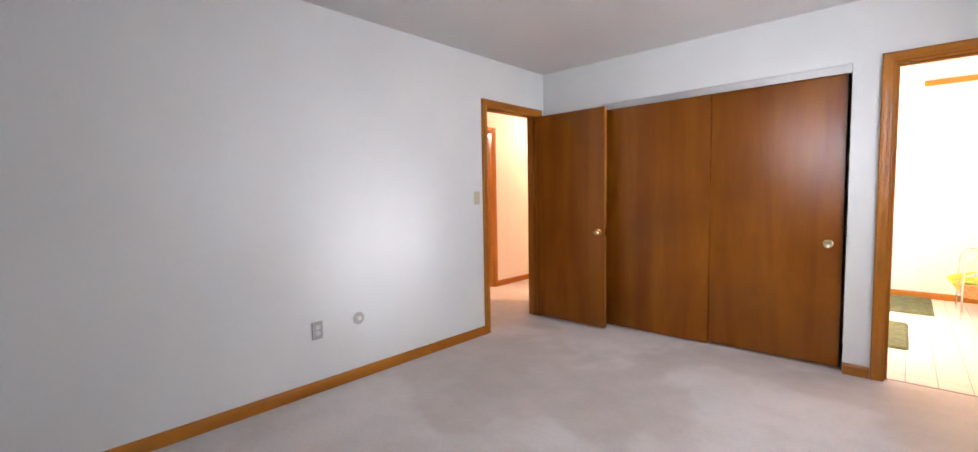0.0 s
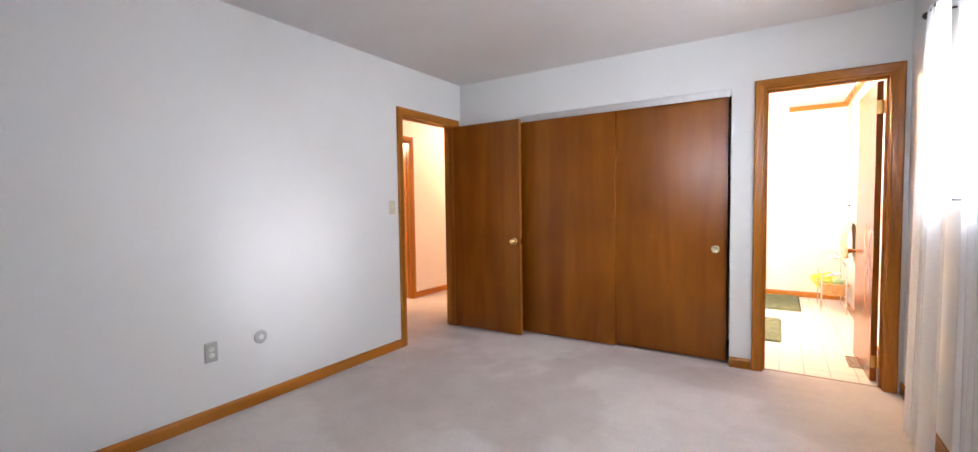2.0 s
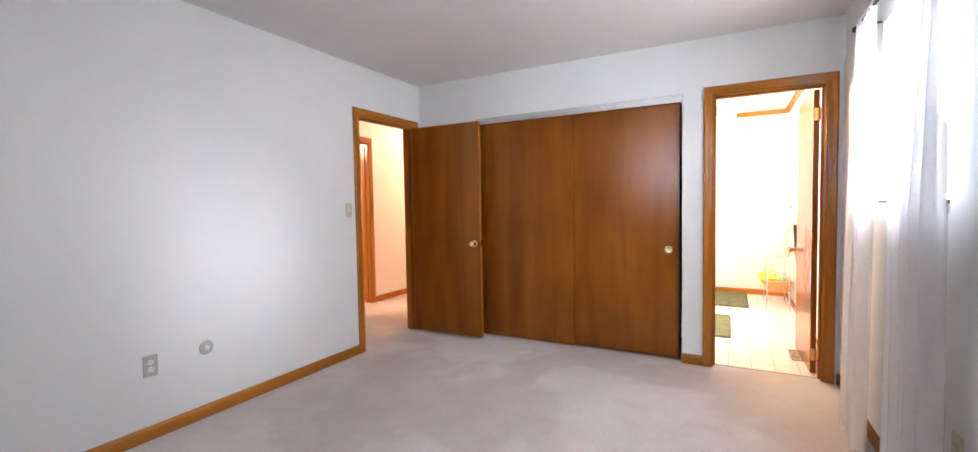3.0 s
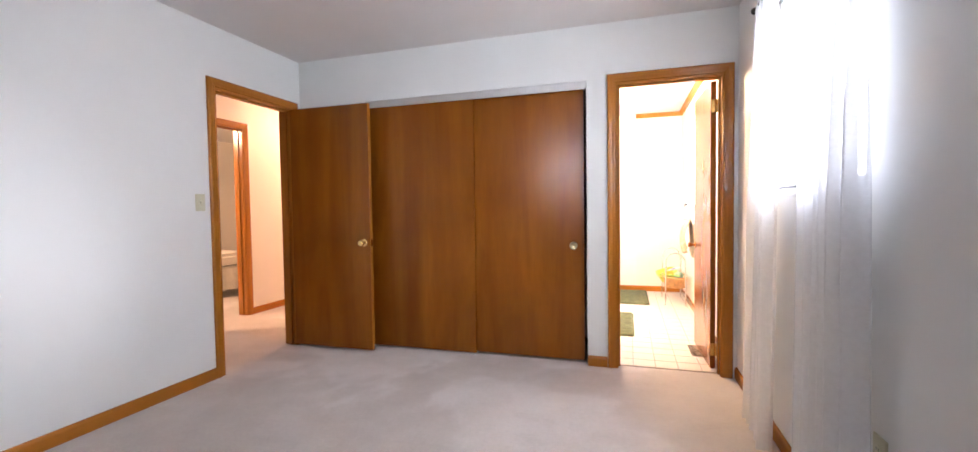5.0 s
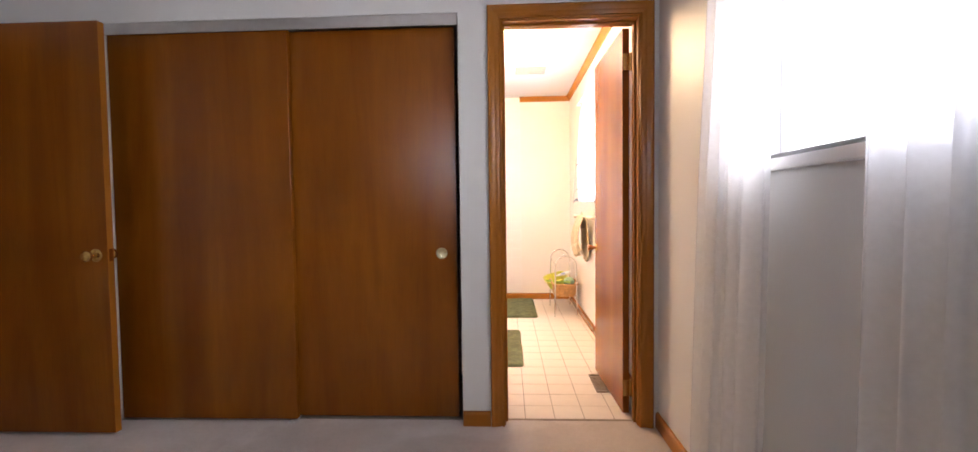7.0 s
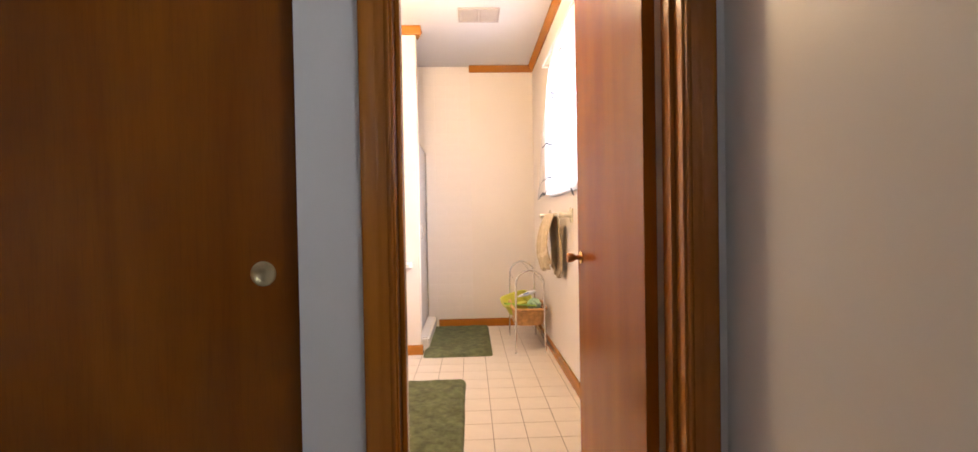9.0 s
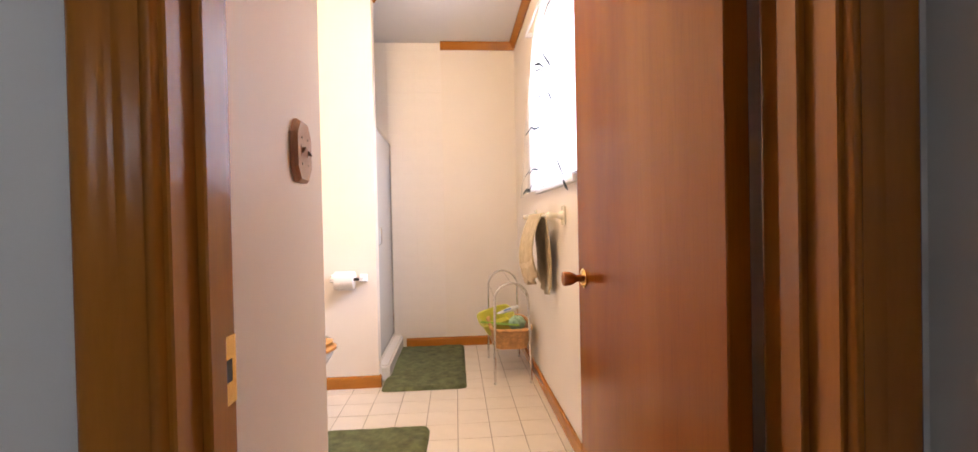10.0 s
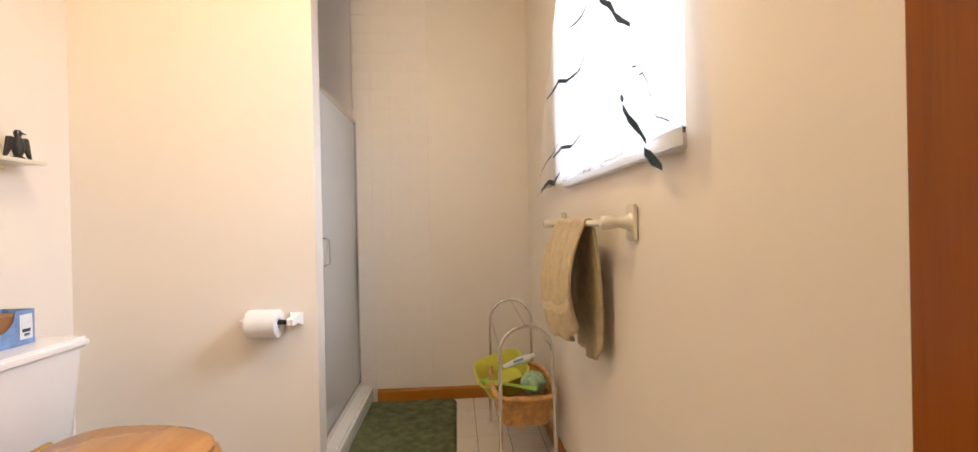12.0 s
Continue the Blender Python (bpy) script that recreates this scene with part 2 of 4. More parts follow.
def tube(bm, pts, r, sides=8, closed=False):
    pts = [Vector(p) for p in pts]
    k = len(pts)
    rings, ref = [], None
    for i, p in enumerate(pts):
        a = pts[(i - 1) % k] if closed or i else p
        b = pts[(i + 1) % k] if closed or i < k - 1 else p
        d = (b - a).normalized()
        if ref is None:
            ref = d.orthogonal().normalized()
        ref = (ref - d * ref.dot(d)).normalized()
        q = d.cross(ref)
        rad = r(i / max(1, k - 1)) if callable(r) else r
        rings.append([p + rad * (math.cos(t) * ref + math.sin(t) * q) for t in (2 * math.pi * s / sides for s in range(sides))])
    if closed:
        rings.append(rings[0])
        loft(bm, rings, False, False)
        bmesh.ops.remove_doubles(bm, verts=bm.verts, dist=1e-6)
    else:
        loft(bm, rings)
    return bm


def turned(bm, profile, origin, axis, sides=20):
    """A lathe shape: profile of (distance along axis, radius)."""
    axis = Vector(axis).normalized()
    u = axis.orthogonal().normalized()
    w = axis.cross(u)
    o = Vector(origin)
    loft(bm, [[o + axis * a + max(r, 1e-4) * (math.cos(t) * u + math.sin(t) * w) for t in (2 * math.pi * s / sides for s in range(sides))] for a, r in profile])
    return bm


def link(name, bm, material, smooth=0):
    bmesh.ops.recalc_face_normals(bm, faces=bm.faces)
    me = bpy.data.meshes.new(name)
    bm.to_mesh(me)
    bm.free()
    me.materials.append(material)
    if smooth:
        me.shade_smooth()
        me.set_sharp_from_angle(angle=radians(smooth))
    return new(name, me)


def part(name, bm, material, parent, label="", smooth=0):
    """One mesh under a thing or a part; the bmesh is in world coordinates."""
    o = ORG[parent]
    bmesh.ops.translate(bm, verts=bm.verts, vec=-o)
    ob = link(name, bm, material, smooth)
    ob.parent = parent
    ORG[ob] = o
    return tagged(ob, label) if label else ob


def thing(name, base, label, category, group="", kind=""):
    ob = new(name)
    ob.empty_display_size = 0.1
    ob.location = base
    ORG[ob] = Vector(base)
    return tagged(ob, label, category, group, kind)


def solid(name, bm, material, label, category, kind="", smooth=0, group=""):
    ob = link(name, bm, material, smooth)
    ORG[ob] = Vector()
    return tagged(ob, label, category, group, kind)


def structure(name, bm, material, label, category, smooth=0):
    return solid(name, bm, material, label, category, "structure", smooth)


def wall_slab(axis, face, back, lo, hi, z0, z1, holes=()):
    """A wall with real openings. axis 'x': it runs along y at x=face; 'y': it runs along x at y=face. holes: (a0, a1, z0, z1)."""
    bm = bmesh.new()
    aa = sorted({lo, hi, *(h[0] for h in holes), *(h[1] for h in holes)})
    zz = sorted({z0, z1, *(h[2] for h in holes), *(h[3] for h in holes)})
    aa, zz = [a for a in aa if lo <= a <= hi], [z for z in zz if z0 <= z <= z1]

    def open_at(i, j):
        if not (0 <= i < len(aa) - 1 and 0 <= j < len(zz) - 1):
            return True
        a, z = (aa[i] + aa[i + 1]) / 2, (zz[j] + zz[j + 1]) / 2
        return any(h[0] < a < h[1] and h[2] < z < h[3] for h in holes)

    cache = {}

    def v(a, d, z):
        key = (a, d, z)
        if key not in cache:
            cache[key] = bm.verts.new((d, a, z) if axis == 'x' else (a, d, z))
        return cache[key]

    for i in range(len(aa) - 1):
        for j in range(len(zz) - 1):
            if open_at(i, j):
                continue
            a0, a1, b0, b1 = aa[i], aa[i + 1], zz[j], zz[j + 1]
            for d in (face, back):
                bm.faces.new((v(a0, d, b0), v(a1, d, b0), v(a1, d, b1), v(a0, d, b1)))
            for di, dj, p, q in ((-1, 0, (a0, b0), (a0, b1)), (1, 0, (a1, b0), (a1, b1)), (0, -1, (a0, b0), (a1, b0)), (0, 1, (a0, b1), (a1, b1))):
                if open_at(i + di, j + dj):
                    bm.faces.new((v(p[0], face, p[1]), v(q[0], face, q[1]), v(q[0], back, q[1]), v(p[0], back, p[1])))
    return bm


# ---------------------------------------------------------------- large structure
structure("floor", boxed(XO - 0.2, YS - 0.2, -0.12, XE + 0.02, 8.2, 0.0), CARPET, "pale pinkish-beige cut-pile carpet with worn, stained patches", "carpet")
structure("ceiling", boxed(XO - 0.2, YS - 0.2, CEIL, XE + 0.25, 8.2, CEIL + 0.12), PAINT_CEIL, "white painted plaster ceiling with a light texture", "ceiling")
structure("wall_west", wall_slab('x', XW, XW - T, YS - T, 8.0, 0, CEIL, [(A0 - 0.02, A1 + 0.02, 0, AH + 0.02)]), PAINT, "off-white painted bedroom wall with a doorway", "wall")
structure("wall_north", wall_slab('y', YN, YB, XW, XE, 0, CEIL, [(C0, C1, 0, CH), (B0 - 0.02, B1 + 0.02, 0, BH + 0.02)]), PAINT, "off-white painted wall with closet and bathroom openings", "wall")
structure("wall_east", wall_slab('x', XE, XE + 0.16, YS - T, YN + T / 2, 0, CEIL, [(W0, W1, WZ0, WZ1)]), PAINT, "off-white painted outer wall with a high window", "wall")
structure("wall_east_bath", wall_slab('x', XE, XE + 0.16, YN + T / 2, YF + T, 0, CEIL, [(V0, V1, VZ0, VZ1)]), PAINT_BATH, "cream painted bathroom wall with a window", "wall")
structure("wall_south", wall_slab('y', YS, YS - 0.16, XW, XE, 0, CEIL, [(S0, S1, SZ0, SZ1)]), PAINT, "off-white painted bedroom wall with a window", "wall")
# closet behind the sliding doors
structure("wall_closet_back", wall_slab('y', 4.675, YP, XW, XP, 0, CEIL), PAINT_BATH, "painted wall between closet and bathroom", "wall")
# bathroom
structure("wall_passage", wall_slab('x', XP, XP - T, YB, 4.675, 0, CEIL), PAINT_BATH, "white painted bathroom wall beside the door", "wall")
structure("wall_bath_left", wall_slab('x', XC, XC - T, YP, YF, 0, CEIL), PAINT_BATH, "white painted wall behind the toilet", "wall")
structure("wall_stub", wall_slab('y', YST, YST + 0.09, XC, XST, 0, CEIL), PAINT_BATH, "white painted stub wall between toilet and shower", "wall")
structure("wall_bath_far", wall_slab('y', YF, YF + T, XC - T, XE, 0, CEIL), PAINT_BATH, "white painted far wall of the bathroom", "wall")
# hall and the other bedroom
structure("wall_hall_far", wall_slab('x', XH, XH - T, 0.6, 8.0, 0, CEIL, [(D0 - 0.02, D1 + 0.02, 0, DH + 0.02)]), PAINT_HALL, "cream painted hall wall with a doorway", "wall")
structure("wall_hall_north", wall_slab('y', 7.9, 8.0, XO, XW - T, 0, CEIL), PAINT_HALL, "cream painted end wall of the hall", "wall")
structure("wall_hall_south", wall_slab('y', 0.7, 0.6, XO, XW - T, 0, CEIL), PAINT_HALL, "cream painted end wall of the hall", "wall")
structure("wall_other_west", wall_slab('x', XO, XO - T, 0.6, 8.0, 0, CEIL), PAINT_HALL, "cream painted wall of the other bedroom", "wall")


# ---------------------------------------------------------------- trim
CASING = [(0, 0), (0, 0.0105), (0.002, 0.0125), (0.007, 0.0125), (0.009, 0.0108), (0.0115, 0.0092), (0.014, 0.0100), (0.022, 0.0115), (0.031, 0.0140), (0.034, 0.0136), (0.038, 0.0155), (0.049, 0.0186), (0.056, 0.0200), (0.063, 0.0200), (0.067, 0.0175), (0.068, 0.012), (0.068, 0)]
BASE = [(0, 0), (0.014, 0), (0.014, 0.058), (0.011, 0.068), (0.006, 0.074), (0, 0.076)]


def casing_leg(place, a, side, top):
    """An upright of a door's casing with a mitred head; place maps (along, proud, z)."""
    return loft(bmesh.new(), [[place(a + side * u, p, 0.0) for u, p in CASING], [place(a + side * u, p, top + u) for u, p in CASING]])


def casing_head(place, a0, a1, top):
    return loft(bmesh.new(), [[place(a0 - u, p, top + u) for u, p in CASING], [place(a1 + u, p, top + u) for u, p in CASING]])


def door_frame(name, axis, face, back, a0, a1, top, label, sides=(True, True), front=-1):
    """Jamb lining, stops and casings of one opening. front: the sign of the normal of the face side."""
    along = 1 if axis == 'x' else 0
    mats = (TRIM[2], TRIM[along])
    mid = (face + back) / 2
    w = lambda a, d, z: (d, a, z) if axis == 'x' else (a, d, z)
    fr = thing(name, w((a0 + a1) / 2, mid, 0), label, "door frame", kind="structure")
    lo, hi = min(face, back), max(face, back)

    def bx(p, q):
        p, q = w(*p), w(*q)
        return boxed(min(p[0], q[0]), min(p[1], q[1]), p[2], max(p[0], q[0]), max(p[1], q[1]), q[2], 0.002)

    part("jamb", bx((a0 - 0.018, lo - 0.001, 0), (a0, hi + 0.001, top)), mats[0], fr)
    part("jamb", bx((a1, lo - 0.001, 0), (a1 + 0.018, hi + 0.001, top)), mats[0], fr)
    part("head_jamb", bx((a0 - 0.018, lo - 0.001, top), (a1 + 0.018, hi + 0.001, top + 0.018)), mats[1], fr)
    part("stop", bx((a0, mid - 0.017, 0), (a0 + 0.011, mid + 0.017, top)), mats[0], fr)
    part("stop", bx((a1 - 0.011, mid - 0.017, 0), (a1, mid + 0.017, top)), mats[0], fr)
    part("head_stop", bx((a0 + 0.011, mid - 0.017, top - 0.011), (a1 - 0.011, mid + 0.017, top)), mats[1], fr)
    for use, d, sign in ((sides[0], face, front), (sides[1], back, -front)):
        if use:
            pl = lambda a, p, z, d=d, sign=sign: w(a, d + sign * (p + 0.001), z)
            part("casing", casing_leg(pl, a0 - 0.006, -1, top + 0.006), mats[0], fr, "", 50)
            part("casing", casing_leg(pl, a1 + 0.006, 1, top + 0.006), mats[0], fr, "", 50)
            part("head_casing", casing_head(pl, a0 - 0.006, a1 + 0.006, top + 0.006), mats[1], fr, "", 50)
    return fr


door_frame("door_frame_1", 'x', XW, XW - T, A0, A1, AH, "varnished orange-brown wooden door frame of the bedroom", front=1)
df2 = door_frame("door_frame_2", 'y', YN, YB, B0, B1, BH, "varnished orange-brown wooden door frame of the bathroom", front=-1)
door_frame("door_frame_3", 'x', XH, XH - T, D0, D1, DH, "varnished reddish wooden door frame across the hall", front=1)


def baseboard(name, axis, face, sign, lo, hi, label):
    w = lambda a, d, z: (d, a, z) if axis == 'x' else (a, d, z)
    bm = loft(bmesh.new(), [[w(a, face + sign * (v + 0.001), z) for v, z in BASE] for a in (lo, hi)])
    return structure(name, bm, TRIM[1 if axis == 'x' else 0], label, "baseboard")


BB = "varnished orange-brown wooden baseboard"
baseboard("baseboard_1", 'x', XW, 1, YS, A0 - 0.076, BB)
baseboard("baseboard_2", 'y', YN, -1, C1 + 0.002, B0 - 0.076, BB)
baseboard("baseboard_3", 'x', XE, -1, YS, YN, BB)
baseboard("baseboard_4", 'y', YS, 1, XW + 0.016, XE - 0.016, BB)
baseboard("baseboard_5", 'x', XE, -1, YB, YF, BB + " along the tiled floor")
baseboard("baseboard_6", 'y', YF, -1, 0.055, XE - 0.016, BB + " along the tiled floor")
baseboard("baseboard_7", 'y', YST, -1, XC, XST + 0.012, BB + " under the stub wall")
baseboard("baseboard_8", 'x', XST, 1, YST - 0.014, YST + 0.02, BB + " at the end of the stub wall")
baseboard("baseboard_9", 'x', XH, 1, D1 + 0.076, 7.9, BB + " along the hall")
baseboard("baseboard_10", 'x', XH, 1, 0.7, D0 - 0.076, BB + " along the hall")
baseboard("baseboard_11", 'x', XW - T, -1, 0.7, A0 - 0.076, BB + " along the hall")

structure("ceiling_bath", boxed(XC, YB, 2.43, XE, YF, 2.46), PAINT_CEIL, "white painted lower ceiling of the bathroom", "ceiling")

# crown moulding of the bathroom
CROWN = [(0, -0.055), (0.012, -0.055), (0.016, -0.044), (0.030, -0.022), (0.036, -0.010), (0.042, -0.008), (0.042, 0), (0, 0)]


def crown(name, axis, face, sign, lo, hi):
    w = lambda a, d, z: (d, a, z) if axis == 'x' else (a, d, z)
    bm = loft(bmesh.new(), [[w(a, face + sign * (v + 0.001), 2.429 + z) for v, z in CROWN] for a in (lo, hi)])
    return structure(name, bm, TRIM[1 if axis == 'x' else 0], "varnished wooden crown moulding under the bathroom ceiling", "crown moulding")


crown("crown_1", 'y', YF, -1, 0.372, XE)
crown("crown_2", 'x', XE, -1, YB, YF - 0.044)
crown("crown_3", 'y', YST, -1, XC, XST + 0.044)
crown("crown_4", 'x', XST, 1, YST, YST + 0.088)

# ---------------------------------------------------------------- more materials
GREY_PLATE = plain("grey_plate", (0.42, 0.42, 0.41), 0.4, 0, 0.04)
WHITE_PLASTIC = plain("ivory_plastic", (0.55, 0.53, 0.38), 0.35, 0, 0.03)
WHITE_PLATE = plain("white_plastic", (0.72, 0.71, 0.68), 0.35, 0, 0.03)
BLACK = plain("black_iron", (0.012, 0.011, 0.011), 0.5)
SHEER = sheer_material("sheer_voile", (0.88, 0.89, 0.91), 0.36, 0.42)
SHEER_FULL = sheer_material("gathered_voile", (0.82, 0.84, 0.87), 0.34, 0.26)
BATH_CLOTH = sheer_material("white_cotton", (0.90, 0.90, 0.90), 0.42, 0.28)
WINDOW_WHITE = plain("window_white", (0.78, 0.78, 0.78), 0.35, 0, 0.03)
SASH_GREY = plain("sash_grey", (0.10, 0.105, 0.11), 0.5, 0, 0.1)
PORCELAIN = plain("porcelain", (0.82, 0.81, 0.80), 0.10, 0, 0.02, 4, 0.0)
OAK = wood("golden_oak", (0.36, 0.145, 0.035), (0.56, 0.27, 0.08), 1, 0.22, 9, 5.0, 0.5, 0.4)
CHROME = plain("chrome", (0.75, 0.74, 0.72), 0.14, 1.0, 0.03, 20, 0.0)
RUG = plain("rug_pile", (0.090, 0.106, 0.048), 0.95, 0, 0.45, 24, 0.6)
RATTAN = plain("rattan", (0.56, 0.30, 0.11), 0.5, 0, 0.25, 40, 0.3)
LIME = plain("lime_plastic", (0.56, 0.56, 0.08), 0.35, 0, 0.06)
LIME2 = plain("bright_green_plastic", (0.34, 0.60, 0.09), 0.35, 0, 0.05)
MINT = plain("mint_mesh", (0.36, 0.56, 0.40), 0.8, 0, 0.25, 60, 0.6)
TOWEL = plain("beige_terry", (0.50, 0.41, 0.27), 0.95, 0, 0.16, 30, 0.9)
CERAMIC = plain("cream_ceramic", (0.80, 0.75, 0.62), 0.15, 0, 0.02, 6, 0.0)
BRONZE = plain("bronze_register", (0.13, 0.085, 0.05), 0.4, 0.6, 0.15)
VENT_WHITE = plain("vent_enamel", (0.44, 0.40, 0.36), 0.4, 0, 0.05)
FROST = glass_material("obscure_glass", (0.88, 0.91, 0.91), 0.35)
FROST.node_tree.nodes["Principled BSDF"].inputs["Transmission Weight"].default_value = 0.55
FROST.node_tree.nodes["Principled BSDF"].inputs["Coat Weight"].default_value = 1.0
FROST.node_tree.nodes["Principled BSDF"].inputs["Coat Roughness"].default_value = 0.10
WALL_TILE = plain("wall_tile_glaze", (0.84, 0.78, 0.72), 0.45, 0, 0.02, 8, 0.02)
WALL_GROUT = plain("wall_grout", (0.82, 0.76, 0.70), 0.8, 0, 0.08)
ACRYLIC = plain("shower_base", (0.80, 0.78, 0.74), 0.2, 0, 0.02)
LINEN = plain("bed_linen", (0.84, 0.80, 0.72), 0.85, 0, 0.05, 14, 0.3)
PIPING = plain("grey_piping", (0.30, 0.30, 0.28), 0.8)
PAPER_BLUE = plain("blue_card", (0.16, 0.27, 0.52), 0.6, 0, 0.25, 40)
PAPER_WHITE = plain("white_card", (0.74, 0.76, 0.80), 0.6, 0, 0.06, 40)
CARD_BROWN = plain("brown_card", (0.25, 0.12, 0.05), 0.7)
INK = plain("printed_black", (0.014, 0.035, 0.055), 0.8, 0, 0.5, 9)
COPPER = plain("amber_knob", (0.42, 0.15, 0.03), 0.25, 0.3, 0.1)
SWITCH_WOOD = wood("switch_wood", (0.30, 0.14, 0.08), (0.46, 0.26, 0.17), 2, 0.30, 10, 8.0, 0.6, 0.3)
TISSUE = plain("soft_paper", (0.82, 0.81, 0.80), 0.9)


# ---------------------------------------------------------------- doors
def knob(parent, o, d, mat, ball=((0.0, 0.030), (0.004, 0.032), (0.008, 0.026), (0.010, 0.012), (0.030, 0.011), (0.036, 0.020), (0.046, 0.026), (0.058, 0.026), (0.066, 0.019), (0.067, 0.0)), rosette=BRASS):
    """A door knob on its rosette, pointing along d from o."""
    k = part("rosette", turned(bmesh.new(), ball[:4] + ((0.011, 0.0),), o, d), rosette, parent, "round brass rosette", 40)
    part("knob", turned(bmesh.new(), ball[3:], o, d), mat, k, "round door knob on a slim neck", 40)


def hinge(parent, x, y, z, leafs):
    h = part("hinge", turned(bmesh.new(), [(0, 0.0065), (0.088, 0.0065)], (x, y, z), (0, 0, 1), 12), BRASS, parent, "brass butt hinge", 40)
    for b in leafs:
        part("hinge_leaf", boxed(*b), BRASS, h)


# bedroom door, standing open at a right angle in front of the closet
LA = 0.755
d1 = thing("door_1", (XW + 0.02, 3.83, 0), "flush brown veneer bedroom door standing wide open", "door", kind="structure")
x0, x1 = XW + 0.022, XW + 0.022 + LA
part("leaf", boxed(x0, 3.808, 0.022, x1, 3.843, 2.032, 0.002), DOOR_WOOD, d1, "flush stained veneer leaf", 30)
part("edge_band", boxed(x1, 3.8085, 0.023, x1 + 0.0012, 3.8425, 2.031), TRIM[2], d1, "lighter raw wood edge")
knob(d1, (x1 - 0.056, 3.808, 0.905), (0, -1, 0), BRASS)
knob(d1, (x1 - 0.056, 3.843, 0.905), (0, 1, 0), BRASS)
part("latch_plate", boxed(x1 + 0.0012, 3.815, 0.875, x1 + 0.0027, 3.837, 0.935), BRASS, d1, "brass latch plate")
for z in (0.25, 1.03, 1.72):
    hinge(d1, x0 - 0.006, 3.850, z, [(x0 - 0.004, 3.8435, z, x0 + 0.03, 3.8455, z + 0.088)])

# bathroom door, standing open along the bathroom's right wall
d2 = thing("door_2", (0.835, YB + 0.006, 0), "flush brown veneer bathroom door standing open, warm light put into its tone", "door", kind="structure")
LB = 0.655
LEAN_B = math.atan2(0.018, LB)


def leaf_b(bm):
    bmesh.ops.rotate(bm, verts=bm.verts, cent=(0.818, YB + 0.008, 0), matrix=Matrix.Rotation(LEAN_B, 3, 'Z'))
    return bm


def turn_b(p):
    return Matrix.Rotation(LEAN_B, 3, 'Z') @ (Vector(p) - Vector((0.818, YB + 0.008, 0))) + Vector((0.818, YB + 0.008, 0))


part("leaf", leaf_b(boxed(0.818, YB + 0.008, 0.012, 0.853, YB + 0.008 + LB, 2.03, 0.002)), LIT_DOOR_WOOD, d2, "flush stained veneer leaf", 30)
TULIP = ((0.0, 0.025), (0.003, 0.026), (0.007, 0.021), (0.009, 0.010), (0.022, 0.009), (0.029, 0.014), (0.038, 0.0180), (0.054, 0.0195), (0.058, 0.0175), (0.0585, 0.0))
side = Matrix.Rotation(LEAN_B, 3, 'Z') @ Vector((-1, 0, 0))
knob(d2, turn_b((0.818, YB + 0.008 + LB - 0.050, 0.845)), side, COPPER, TULIP)
knob(d2, turn_b((0.853, YB + 0.008 + LB - 0.050, 0.845)), -side, COPPER, TULIP)
for z in (0.105, 1.815):
    hinge(d2, 0.858, YB + 0.004, z, [(0.820, YB + 0.0045, z, 0.852, YB + 0.007, z + 0.088), (0.861, YB - 0.035, z, 0.863, YB, z + 0.088)])

strike = part("strike_plate", boxed(B0 + 0.0005, YB - 0.034, 0.795, B0 + 0.002, YB - 0.002, 0.875, 0.0004), BRASS, df2, "brass strike plate")
part("latch_hole", boxed(B0 + 0.0021, YB - 0.026, 0.822, B0 + 0.0024, YB - 0.012, 0.848), BLACK, strike)

# ---------------------------------------------------------------- closet
trk = thing("closet_track", ((C0 + C1) / 2, YN + 0.03, CH), "grey metal sliding-door track under the closet header", "door track", kind="structure")
part("fascia", boxed(C0 + 0.002, YN + 0.004, CH - 0.058, C1 - 0.002, YN + 0.008, CH - 0.001, 0.001), ALU, trk)
part("channel", boxed(C0 + 0.002, YN + 0.008, CH - 0.012, C1 - 0.002, YN + 0.105, CH - 0.001), ALU, trk)


def sliding_door(xa, xb, y, pull_x, group):
    d = thing("sliding_door", ((xa + xb) / 2, y, 0.012), "flush brown veneer sliding closet door with round pull", "closet door", group)
    part("panel", boxed(xa, y, 0.014, xb, y + 0.034, CH - 0.044, 0.0015), DOOR_WOOD, d, "", 30)
    if pull_x is not None:
        p = part("finger_pull", turned(bmesh.new(), [(-0.0005, 0.030), (0.003, 0.030), (0.0042, 0.027), (0.0030, 0.024), (0.0012, 0.018), (0.0008, 0.0)], (pull_x, y, 0.88), (0, -1, 0), 28), PULL_BRASS, d, "round brass finger pull", 40)
    for x in (xa + 0.08, xb - 0.08):
        part("hanger", boxed(x - 0.03, y + 0.010, CH - 0.046, x + 0.03, y + 0.022, CH - 0.012), ALU, d)
    return d


